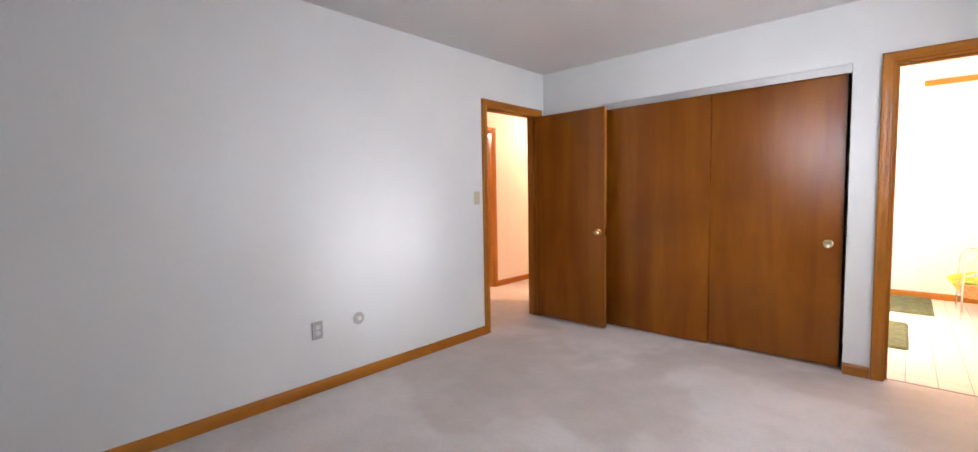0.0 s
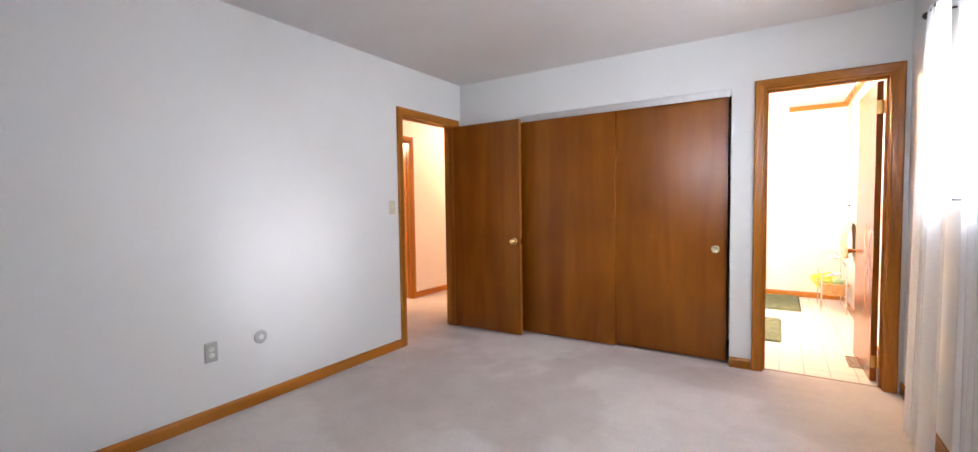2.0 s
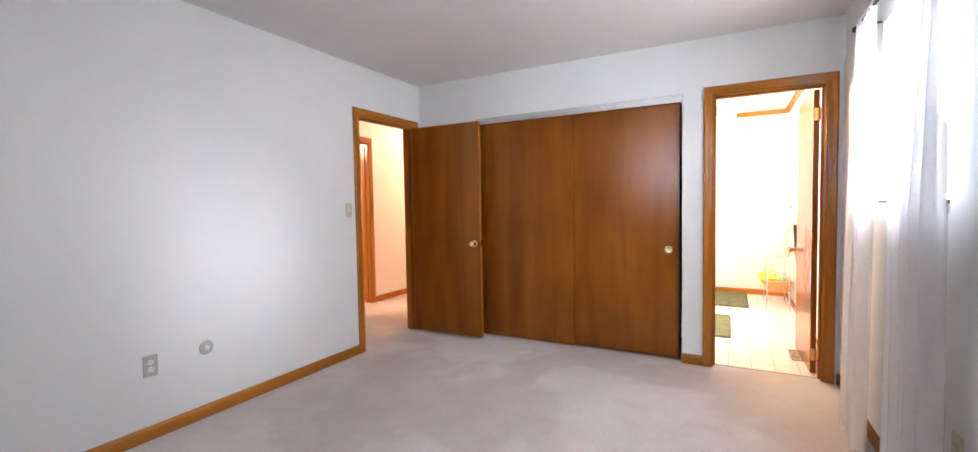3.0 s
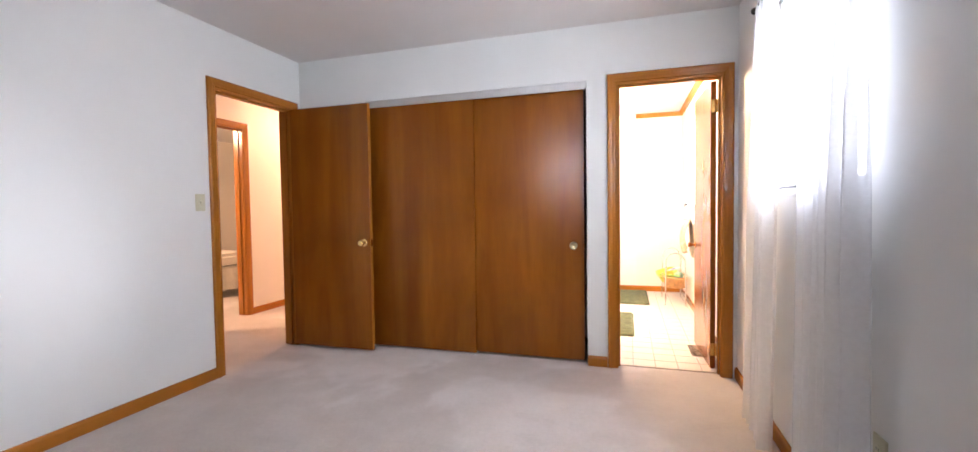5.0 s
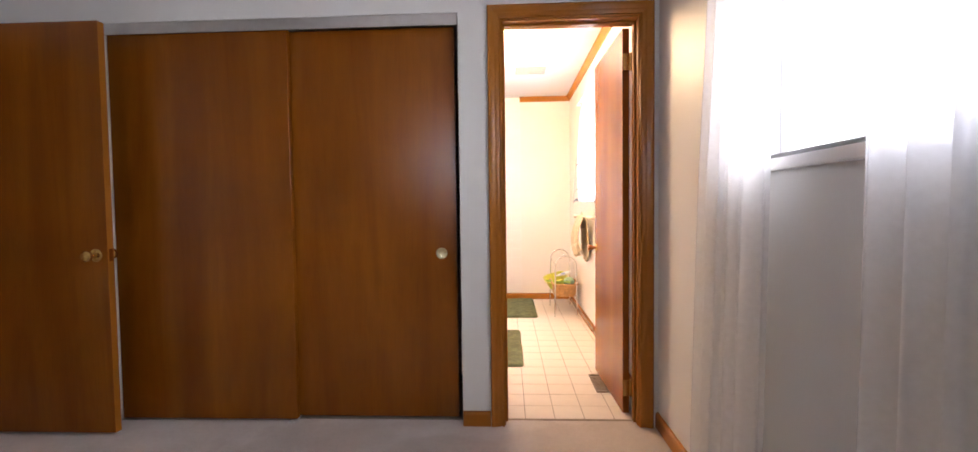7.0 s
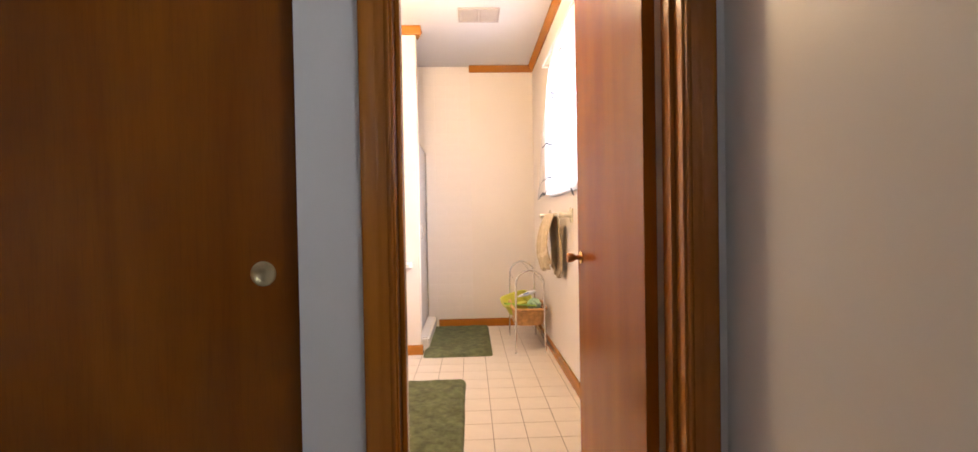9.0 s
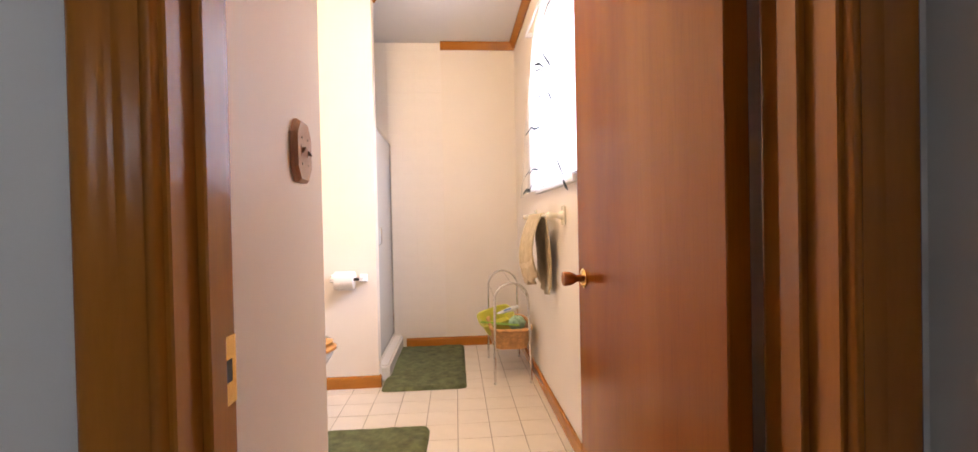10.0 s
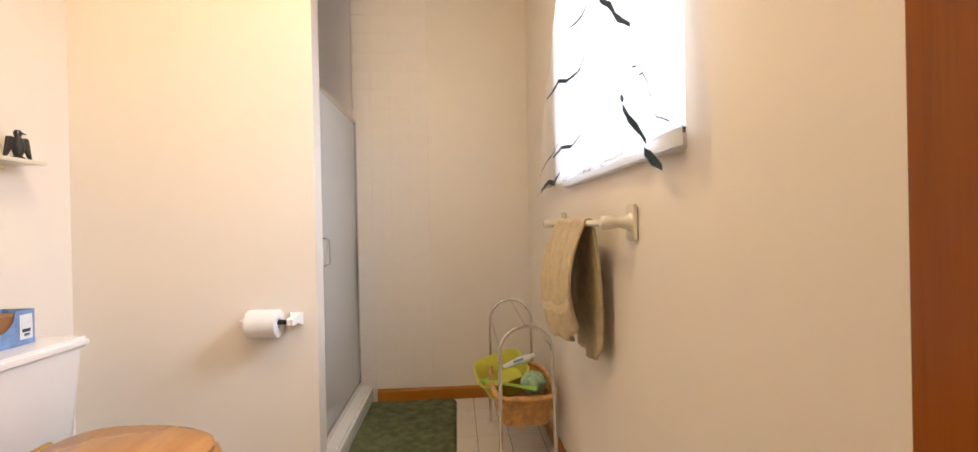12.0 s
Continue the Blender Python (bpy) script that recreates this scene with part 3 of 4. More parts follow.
sliding_door(C0 + 0.006, -0.900, YN + 0.020, None, "closet sliding doors")
sliding_door(-0.990, -0.048, YN + 0.064, -0.128, "closet sliding doors")
gd = thing("floor_guide", (-0.93, YN + 0.03, 0), "small white plastic sliding-door floor guide", "door guide")
part("plate", boxed(-0.945, YN + 0.004, 0.0, -0.905, YN + 0.112, 0.004), WHITE_PLATE, gd)
part("fin", boxed(-0.930, YN + 0.006, 0.004, -0.915, YN + 0.016, 0.013, 0.001), WHITE_PLATE, gd)
part("fin", boxed(-0.930, YN + 0.1, 0.004, -0.915, YN + 0.110, 0.022, 0.001), WHITE_PLATE, gd)
# side wall coloured as shade, so the gap beside the sliding door stays black
structure("wall_closet_right", wall_slab('x', C1 + 0.03, C1 + 0.04, YB, 4.675, 0, CEIL), CLOSET_SHADE, "inner side of the closet, its shade put in as near-black colour", "wall")


# ---------------------------------------------------------------- plates on the walls
def ring_pts(a, b, n=24):
    return [(a * math.cos(2 * math.pi * k / n), b * math.sin(2 * math.pi * k / n)) for k in range(n)]


def plate_on_x(bm, x, s, y, z, w, h, d, inset=0.004):
    """A cover plate with softened edges on a wall at x, proud towards s."""
    r0 = [(x, y - w / 2, z - h / 2), (x, y + w / 2, z - h / 2), (x, y + w / 2, z + h / 2), (x, y - w / 2, z + h / 2)]
    r1 = [(x + s * d * 0.6, p[1], p[2]) for p in r0]
    r2 = [(x + s * d, y + (p[1] - y) * (1 - 2 * inset / w), z + (p[2] - z) * (1 - 2 * inset / h)) for p in r0]
    return loft(bm, [r0, r1, r2])


def outlet(x, s, y, z, mat, label):
    o = thing("outlet", (x, y, z), label, "outlet")
    part("plate", plate_on_x(bmesh.new(), x + s * 0.001, s, y, z, 0.072, 0.116, 0.006), mat if mat is WHITE_PLASTIC else GREY_PLATE, o)
    for dz in (-0.0195, 0.0195):
        r = part("receptacle", loft(bmesh.new(), [[(x + s * dd, y + a * k, z + dz + b * k) for a, b in ring_pts(0.0165, 0.0145)] for dd, k in ((0.006, 1), (0.0095, 1), (0.010, 0.93))]), mat, o, "", 40)
        for dy in (-0.006, 0.006):
            part("slot", boxed(x + s * 0.0095, y + dy - 0.001, z + dz - 0.002, x + s * 0.0106, y + dy + 0.001, z + dz + 0.006), BLACK, r)
    part("screw", turned(bmesh.new(), [(0, 0.003), (0.001, 0.003), (0.0015, 0.002)], (x + s * 0.006, y, z), (s, 0, 0), 10), ALU, o)


outlet(XW, 1, 1.455, 0.408, WHITE_PLATE, "duplex outlet with grey cover plate, white receptacles")
outlet(XE, -1, 2.165, 0.43, WHITE_PLASTIC, "ivory duplex outlet beside the sheer curtain")
jk = thing("cable_jack", (XW, 1.757, 0.424), "round grey cable jack plate with white centre", "wall plate")
part("plate", turned(bmesh.new(), [(0.001, 0.043), (0.004, 0.043), (0.008, 0.038), (0.009, 0.030), (0.009, 0.0)], (XW, 1.757, 0.424), (1, 0, 0), 32), GREY_PLATE, jk, "", 40)
part("socket", turned(bmesh.new(), [(0.009, 0.016), (0.012, 0.016), (0.013, 0.012), (0.0132, 0.0)], (XW, 1.757, 0.424), (1, 0, 0), 20), WHITE_PLATE, jk, "white centre socket", 40)
sw = thing("light_switch", (XW, 2.955, 1.236), "ivory toggle light switch beside the bedroom door", "light switch")
part("plate", plate_on_x(bmesh.new(), XW + 0.001, 1, 2.955, 1.236, 0.070, 0.115, 0.006), WHITE_PLASTIC, sw)
part("toggle", loft(bmesh.new(), [[(XW + dx, 2.955 + sy * h, 1.236 + sz * v + up) for sy, sz in ((-1, -1), (1, -1), (1, 1), (-1, 1))] for dx, h, v, up in ((0.006, 0.0052, 0.011, 0), (0.010, 0.005, 0.009, 0.002), (0.018, 0.004, 0.004, 0.009))]), WHITE_PLASTIC, sw)
for dz in (-0.03, 0.03):
    part("screw", turned(bmesh.new(), [(0, 0.003), (0.001, 0.003), (0.0015, 0.002)], (XW + 0.006, 2.955, 1.236 + dz), (1, 0, 0), 10), ALU, sw)

# wooden double switch plate in the bathroom passage
bs = thing("light_switch", (XP, 4.606, 1.172), "wooden double toggle switch plate with cut corners", "light switch")
OCT = [(-1, -0.55), (-0.55, -1), (0.55, -1), (1, -0.55), (1, 0.55), (0.55, 1), (-0.55, 1), (-1, 0.55)]
part("plate", loft(bmesh.new(), [[(XP + d, 4.606 + a * 0.051 * k, 1.172 + b * 0.072 * k) for a, b in OCT] for d, k in ((0.001, 1), (0.010, 1), (0.017, 0.90))]), SWITCH_WOOD, bs, "octagonal wooden cover plate")
for dy, up in ((-0.020, 1), (0.020, -1)):
    t_ = part("slot", boxed(XP + 0.017, 4.606 + dy - 0.006, 1.172 - 0.013, XP + 0.0178, 4.606 + dy + 0.006, 1.172 + 0.013), SWITCH_WOOD, bs)
    part("toggle", loft(bmesh.new(), [[(XP + dx, 4.606 + dy + sy * h, 1.172 + sz * v + up * o) for sy, sz in ((-1, -1), (1, -1), (1, 1), (-1, 1))] for dx, h, v, o in ((0.018, 0.0030, 0.006, 0), (0.021, 0.0030, 0.005, 0.002), (0.026, 0.0024, 0.0025, 0.006))]), BRONZE, t_)
    for dz in (-0.03, 0.03):
        part("screw", turned(bmesh.new(), [(0, 0.0035), (0.001, 0.0035), (0.0016, 0.002)], (XP + 0.017, 4.606 + dy, 1.172 + dz), (1, 0, 0), 10), BRONZE, bs)


# ---------------------------------------------------------------- windows
def window_x(name, a0, a1, z0, z1, label, m, sill=True):
    """A sliding window in the east wall: frame, two sashes, panes, sill."""
    w = thing(name, (XE + 0.08, (a0 + a1) / 2, z0), label, "window", kind="structure")
    xa, xb = XE + 0.075, XE + 0.125
    f = 0.035
    part("window_frame", boxed(xa, a0, z0, xb, a1, z0 + f, 0.002), WINDOW_WHITE, w)
    part("window_frame", boxed(xa, a0, z1 - f, xb, a1, z1, 0.002), WINDOW_WHITE, w)
    part("window_frame", boxed(xa, a0, z0 + f, xb, a0 + f, z1 - f, 0.002), WINDOW_WHITE, w)
    part("window_frame", boxed(xa, a1 - f, z0 + f, xb, a1, z1 - f, 0.002), WINDOW_WHITE, w)
    part("meeting_rail", boxed(xa + 0.005, m - 0.022, z0 + f, xb - 0.005, m + 0.022, z1 - f, 0.002), WINDOW_WHITE, w)
    for p, q in ((a0 + f, m - 0.022), (m + 0.022, a1 - f)):
        g = part("pane", boxed(xa + 0.020, p, z0 + f, xa + 0.024, q, z1 - f), GLASS, w)
        g.visible_shadow = False
    if sill:
        part("window_sill", boxed(XE - 0.026, a0 - 0.005, z0 - 0.030, xa - 0.001, a1 + 0.005, z0 + 0.003, 0.004, 2), WINDOW_WHITE, w, "white painted sill", 40)
        part("track", boxed(XE - 0.006, a0 + 0.004, z0 + 0.003, XE + 0.006, a1 - 0.004, z0 + 0.017, 0.002), SASH_GREY, w, "dark grey screen track")
    return w


window_x("window_1", W0, W1, WZ0, WZ1, "white-framed high bedroom window with a sill", 2.405)
window_x("window_2", V0, V1, VZ0, VZ1, "white-framed bathroom window with a sill", (V0 + V1) / 2)
w3 = thing("window_3", ((S0 + S1) / 2, YS - 0.08, SZ0), "white-framed bedroom window in the back wall", "window", kind="structure")
for b in ((S0, SZ0, S1, SZ0 + 0.035), (S0, SZ1 - 0.035, S1, SZ1), (S0, SZ0 + 0.035, S0 + 0.035, SZ1 - 0.035), (S1 - 0.035, SZ0 + 0.035, S1, SZ1 - 0.035), ((S0 + S1) / 2 - 0.02, SZ0 + 0.035, (S0 + S1) / 2 + 0.02, SZ1 - 0.035)):
    part("window_frame", boxed(b[0], YS - 0.125, b[1], b[2], YS - 0.075, b[3], 0.002), WINDOW_WHITE, w3)
for p, q in ((S0 + 0.035, (S0 + S1) / 2 - 0.02), ((S0 + S1) / 2 + 0.02, S1 - 0.035)):
    g = part("pane", boxed(p, YS - 0.102, SZ0 + 0.035, q, YS - 0.098, SZ1 - 0.035), GLASS, w3)
    g.visible_shadow = False

# ---------------------------------------------------------------- sheer curtains
ROD_X, ROD_Z = 0.882, 2.150
rod = thing("curtain_rod", (XE, 2.6, ROD_Z), "thin black iron curtain rod with ball ends", "curtain rod")
part("rod", tube(bmesh.new(), [(ROD_X, 1.90, ROD_Z), (ROD_X, 3.20, ROD_Z)], 0.0075, 10), BLACK, rod, "", 40)
for y, s in ((1.90, -1), (3.20, 1)):
    part("finial", turned(bmesh.new(), [(0, 0.008), (0.006, 0.012), (0.012, 0.009), (0.02, 0.016), (0.032, 0.019), (0.043, 0.014), (0.05, 0.0)], (ROD_X, y, ROD_Z), (0, s, 0), 14), BLACK, rod, "", 40)
for y in (1.98, 3.13):
    part("bracket", tube(bmesh.new(), [(XE - 0.001, y, ROD_Z - 0.012), (XE - 0.05, y, ROD_Z - 0.012), (ROD_X, y, ROD_Z - 0.009)], 0.005, 8), BLACK, rod, "", 40)


def sheer(y_top, y_bot, folds, seed, z1=0.015):
    """A hanging voile panel gathered on the rod."""
    rnd = random.Random(seed)
    ph = [rnd.uniform(0, 6.28) for _ in range(6)]
    nu, nv = 150, 44
    bm = bmesh.new()
    rows = []
    for j in range(nv + 1):
        v = j / nv
        z = ROD_Z + 0.022 - v * (ROD_Z + 0.022 - z1)
        ya = y_top[0] + (y_bot[0] - y_top[0]) * v ** 0.8
        yb = y_top[1] + (y_bot[1] - y_top[1]) * v ** 0.8
        amp = 0.011 + 0.027 * min(1, v * 2.2)
        row = []
        for i in range(nu + 1):
            u = i / nu
            w = u + 0.02 * math.sin(5 * u + 2 * v + ph[0])
            a = math.sin(6.283 * folds * w + ph[1]) + 0.45 * math.sin(6.283 * folds * 1.83 * w + ph[2] + 0.8 * v) + 0.25 * math.sin(6.283 * folds * 0.41 * w + ph[3] + 1.7 * v)
            x = ROD_X + amp * a * 0.62 - 0.004
            if v < 0.02:
                x = ROD_X + 0.010 * math.sin(6.283 * folds * w + ph[1])
            y = ya + (yb - ya) * u + 0.012 * math.sin(6.283 * folds * w + ph[4]) * min(1, v * 3)
            row.append((x, y, z + 0.006 * math.sin(9 * u + ph[5]) * v))
        rows.append(row)
    return loft(bm, rows, closed=False)


solid("curtain", sheer((2.86, 3.18), (2.92, 3.37), 5, 4), SHEER, "white sheer voile curtain panel gathered at the window", "curtain", "", 180, "sheer curtains")
solid("curtain", sheer((2.12, 2.54), (2.09, 2.62), 6, 9), SHEER_FULL, "wide white sheer voile curtain panel beside the sill", "curtain", "", 180, "sheer curtains")

# ---------------------------------------------------------------- bathroom: window curtain
BCX = 0.918


def bath_cloth_x(y, z):
    return BCX + 0.0028 * math.sin(21 * y + 2 * z) + 0.0012 * math.sin(47 * y - 3 * z) * (2.2 - z)


def cloth_edge(z):
    k = (2.12 - z) / (2.12 - 1.15)
    return 5.235 + 0.012 * math.sin(4 * k), 5.86 + 0.76 * k ** 0.72


bc = thing("curtain", (BCX, 5.9, 1.15), "white cotton window curtain printed with black branch strokes", "curtain")
rows = []
for j in range(50):
    z = 2.12 - j / 49 * 0.97
    a, b = cloth_edge(z)
    rows.append([(bath_cloth_x(y, z), y, z + (0.035 * math.sin(math.pi * (y - a) / (b - a)) if j == 49 else 0)) for y in (a + (b - a) * i / 119 for i in range(120))])
part("cloth", loft(bmesh.new(), rows, closed=False), BATH_CLOTH, bc, "", 180)
part("rod", tube(bmesh.new(), [(BCX, 5.22, 2.125), (BCX, 6.25, 2.125)], 0.008, 10), WINDOW_WHITE, bc, "", 40)
for y in (5.22, 6.25):
    part("bracket", boxed(BCX - 0.008, y - 0.01, 2.112, XE - 0.001, y + 0.01, 2.138, 0.003), WINDOW_WHITE, bc)


# heavy and light brush marks: chains of (y, z), half width
STROKES = (
    (((5.741, 1.830), (5.640, 1.752), (5.600, 1.725), (5.553, 1.677)), 0.0085), (((5.969, 1.850), (5.840, 1.812), (5.696, 1.742)), 0.0070), (((5.972, 1.812), (5.850, 1.790), (5.717, 1.727)), 0.0045),
    (((5.985, 1.672), (5.880, 1.650), (5.800, 1.632), (5.750, 1.640), (5.724, 1.650)), 0.0035), (((5.650, 1.606), (5.560, 1.545), (5.520, 1.500), (5.437, 1.446)), 0.0090),
    (((6.320, 1.534), (6.120, 1.542), (6.000, 1.505), (5.830, 1.488), (5.779, 1.505)), 0.0055), (((6.250, 1.282), (6.080, 1.292), (5.960, 1.276), (5.850, 1.292)), 0.0055),
    (((5.490, 1.284), (5.460, 1.250), (5.410, 1.216), (5.375, 1.183)), 0.0095), (((5.385, 1.165), (5.350, 1.143), (5.310, 1.122)), 0.0105), (((6.520, 1.166), (6.320, 1.192), (6.250, 1.180), (6.130, 1.206)), 0.0085),
    (((6.540, 1.236), (6.380, 1.274), (6.228, 1.302), (6.150, 1.318)), 0.0025), (((5.503, 1.308), (5.490, 1.302), (5.482, 1.298)), 0.0070),
    (((5.448, 1.379), (5.430, 1.352), (5.415, 1.350), (5.400, 1.325), (5.385, 1.325), (5.364, 1.298), (5.362, 1.280), (5.350, 1.265), (5.346, 1.240), (5.333, 1.223), (5.300, 1.212), (5.270, 1.200)), 0.0022),
    (((5.600, 1.945), (5.540, 1.960), (5.480, 1.985)), 0.0080), (((5.700, 1.985), (5.620, 2.010), (5.540, 2.000)), 0.0060))


def stroke(chain, w):
    """A brush mark lying on the cloth, tapering at both ends."""
    rnd = random.Random(int(1000 * chain[0][0]))
    a, b, k = [], [], len(chain) - 1
    for q in range(6 * k + 1):
        i, f = min(q // 6, k - 1), q / 6 - min(q // 6, k - 1)
        y, z = (chain[i][c] + (chain[i + 1][c] - chain[i][c]) * f for c in (0, 1))
        h = w * (0.30 + 0.70 * math.sin(math.pi * min(0.9, q / (6 * k) * 0.85 + 0.15))) * rnd.uniform(0.85, 1.15)
        a.append((bath_cloth_x(y, z + h) - 0.0030, y, z + h))
        b.append((bath_cloth_x(y, z - h) - 0.0030, y, z - h))
    return loft(bmesh.new(), [a, b], closed=False)


for chain, w in STROKES:
    part("printed_stroke", stroke(chain, 1.25 * w), INK, bc)

# ---------------------------------------------------------------- towel bar and towel
tb = thing("towel_bar", (XE, 5.9, 1.02), "cream ceramic towel bar mounted on the bathroom wall", "towel bar")
TBX, TBZ = 0.892, 1.020
part("bar", tube(bmesh.new(), [(TBX, 5.56, TBZ), (TBX, 6.27, TBZ)], 0.0095, 12), CERAMIC, tb, "", 40)
for y in (5.565, 6.265):
    p = part("post", turned(bmesh.new(), [(0.010, 0.024), (0.018, 0.018), (0.034, 0.013), (0.050, 0.014), (0.062, 0.018), (0.078, 0.018), (0.086, 0.012), (0.088, 0.0)], (XE, y, TBZ), (-1, 0, 0), 20), CERAMIC, tb, "flared ceramic post", 40)
    part("backplate", boxed(XE - 0.011, y - 0.028, TBZ - 0.045, XE - 0.001, y + 0.028, TBZ + 0.045, 0.004, 2), CERAMIC, p, "", 40)


def towel_front(u, t):
    """A point of the towel's front flap: u along the bar, t from the bar down to the hem."""
    drop = 0.370 - 0.055 * (1 - u) ** 2 + 0.012 * math.sin(9 * u) - 0.030 * (2 * u - 1) ** 4
    fold = 0.010 * math.sin(24 * u + 2 * t) * t + 0.004 * math.sin(61 * u + 5 * t) * t
    return Vector((TBX - 0.012 - 0.052 * math.sin(math.pi * t * 0.85) + fold, 5.875 + 0.35 * (u - 0.5) * (1 - 0.10 * t + 0.08 * math.sin(math.pi * t)), TBZ - drop * t))


def towel():
    """A terry towel folded over the bar, the two flaps held apart."""
    rows = []
    for i in range(57):
        u = i / 56
        y = 5.70 + 0.35 * u
        prof = [tuple(towel_front(u, 1 - k / 25)) for k in range(26)]
        prof += [(TBX - 0.012 * math.cos(math.pi * k / 8), y, TBZ + 0.012 * math.sin(math.pi * k / 8)) for k in range(1, 8)]
        for k in range(26):
            t = k / 25
            prof.append((TBX + 0.012 + 0.022 * math.sin(math.pi * t * 0.6) + 0.006 * math.sin(22 * u + 2 * t + 1) * t, y - 0.015 * t * (u - 0.5), TBZ - (0.385 + 0.02 * math.sin(3 * u + 1) - 0.05 * (2 * u - 1) ** 4) * t))
        rows.append(prof)
    return loft(bmesh.new(), rows, closed=False)


tw = solid("towel", towel(), TOWEL, "beige terry hand towel folded over the towel bar", "towel", "", 180)
md = tw.modifiers.new("thick", 'SOLIDIFY')
md.thickness, md.offset = 0.007, 0.0
out = Vector((-0.0058, 0, 0))
part("woven_border", loft(bmesh.new(), [[towel_front(u / 56, t) + out for u in range(57)] for t in (0.70, 0.725, 0.75, 0.775)], closed=False), plain("towel_border", (0.60, 0.51, 0.36), 0.8, 0, 0.08, 60, 0.3), tw, "flat woven border band", 180)

# ---------------------------------------------------------------- shower
sh = thing("shower_enclosure", (-0.05, 6.77, 0), "framed obscure-glass shower screen on a white curb", "shower screen")
SY0, SY1, SZ = YST + 0.092, YF - 0.004, 1.640
part("curb", boxed(-0.095, SY0, 0.0, 0.030, SY1, 0.105, 0.012, 3), ACRYLIC, sh, "white moulded curb", 40)
part("bottom_rail", boxed(-0.068, SY0, 0.105, -0.032, SY1, 0.135, 0.003), CHROME, sh, "chrome bottom rail")
part("top_rail", boxed(-0.064, SY0, SZ - 0.022, -0.036, SY1, SZ, 0.003), CHROME, sh, "chrome top rail")
for y in (SY0, SY1 - 0.022):
    part("stile", boxed(-0.064, y, 0.135, -0.036, y + 0.022, SZ - 0.022, 0.003), CHROME, sh, "chrome stile")
part("pane", boxed(-0.053, SY0 + 0.022, 0.135, -0.048, SY1 - 0.022, SZ - 0.022), FROST, sh)
part("door_pull", tube(bmesh.new(), [(-0.036, SY0 + 0.06, 0.86), (-0.012, SY0 + 0.06, 0.87), (-0.012, SY0 + 0.06, 0.97), (-0.036, SY0 + 0.06, 0.98)], 0.005, 8), CHROME, sh, "small chrome pull", 40)
part("base", boxed(XC + 0.002, SY0, 0.0, -0.097, SY1, 0.06, 0.01, 2), ACRYLIC, sh, "white acrylic shower base")


# ---------------------------------------------------------------- toilet
def oval(cx, cy, a_front, a_back, b, z, n=40, flat=1.0):
    pts = []
    for k in range(n):
        t = 2 * math.pi * k / n
        c, s = math.cos(t), math.sin(t)
        a = a_front if c > 0 else a_back
        p = 1.0 if c > 0 else flat
        pts.append((cx + a * math.copysign(abs(c) ** p, c), cy + b * math.copysign(abs(s) ** p, s), z))
    return pts


TY, TX = 5.75, -0.36
wc = thing("toilet", (-0.5, TY, 0), "white porcelain toilet with a golden oak seat and lid", "toilet")
part("bowl", loft(bmesh.new(), [oval(TX - 0.10, TY, fa, fb, b, z) for fa, fb, b, z in ((0.17, 0.22, 0.115, 0.0), (0.165, 0.22, 0.112, 0.03), (0.145, 0.20, 0.100, 0.10), (0.155, 0.20, 0.105, 0.18), (0.215, 0.23, 0.140, 0.26), (0.290, 0.25, 0.172, 0.33), (0.315, 0.26, 0.182, 0.37), (0.318, 0.26, 0.184, 0.385), (0.305, 0.25, 0.175, 0.390))]), PORCELAIN, wc, "", 50)
part("foot", boxed(-0.80, TY - 0.10, 0.0, -0.52, TY + 0.10, 0.36, 0.02, 3), PORCELAIN, wc, "", 50)


def slab_oval(z0, th, a, b, back):
    r = th * 0.45
    prof = [(z0, -r), (z0 + r * 0.5, 0), (z0 + th - r * 0.6, 0), (z0 + th, -r)]
    return loft(bmesh.new(), [oval(TX - 0.10, TY, a + d, back + d, b + d, z, 48, 0.7) for z, d in prof])


part("seat", slab_oval(0.392, 0.024, 0.335, 0.190, 0.15), OAK, wc, "golden oak seat ring", 50)
part("lid", slab_oval(0.4175, 0.022, 0.318, 0.182, 0.15), OAK, wc, "golden oak lid, closed", 50)
for s in (-1, 1):
    part("seat_hinge", turned(bmesh.new(), [(0, 0.012), (0.05, 0.012)], (-0.625, TY + s * 0.07 - 0.025, 0.425), (0, 1, 0), 12), BRASS, wc, "brass seat hinge", 40)
tk = part("tank", loft(bmesh.new(), [[(-0.775 + sx * a, TY + sy * b, z) for sx, sy in ((-1, -1), (-0.9, -1), (0.86, -1), (0.97, -0.96), (1, -0.88), (1, 0.88), (0.97, 0.96), (0.86, 1), (-0.9, 1), (-1, 1))] for a, b, z in ((0.095, 0.222, 0.36), (0.108, 0.236, 0.38), (0.122, 0.256, 0.655), (0.122, 0.256, 0.660))]), PORCELAIN, wc, "", 40)
part("tank_lid", boxed(-0.912, TY - 0.272, 0.6605, -0.640, TY + 0.272, 0.698, 0.012, 3), PORCELAIN, wc, "", 50)
part("flush_lever", tube(bmesh.new(), [(-0.655, TY - 0.20, 0.60), (-0.632, TY - 0.20, 0.60), (-0.628, TY - 0.17, 0.597), (-0.628, TY - 0.13, 0.592)], 0.006, 8), CHROME, wc, "chrome flush lever", 40)

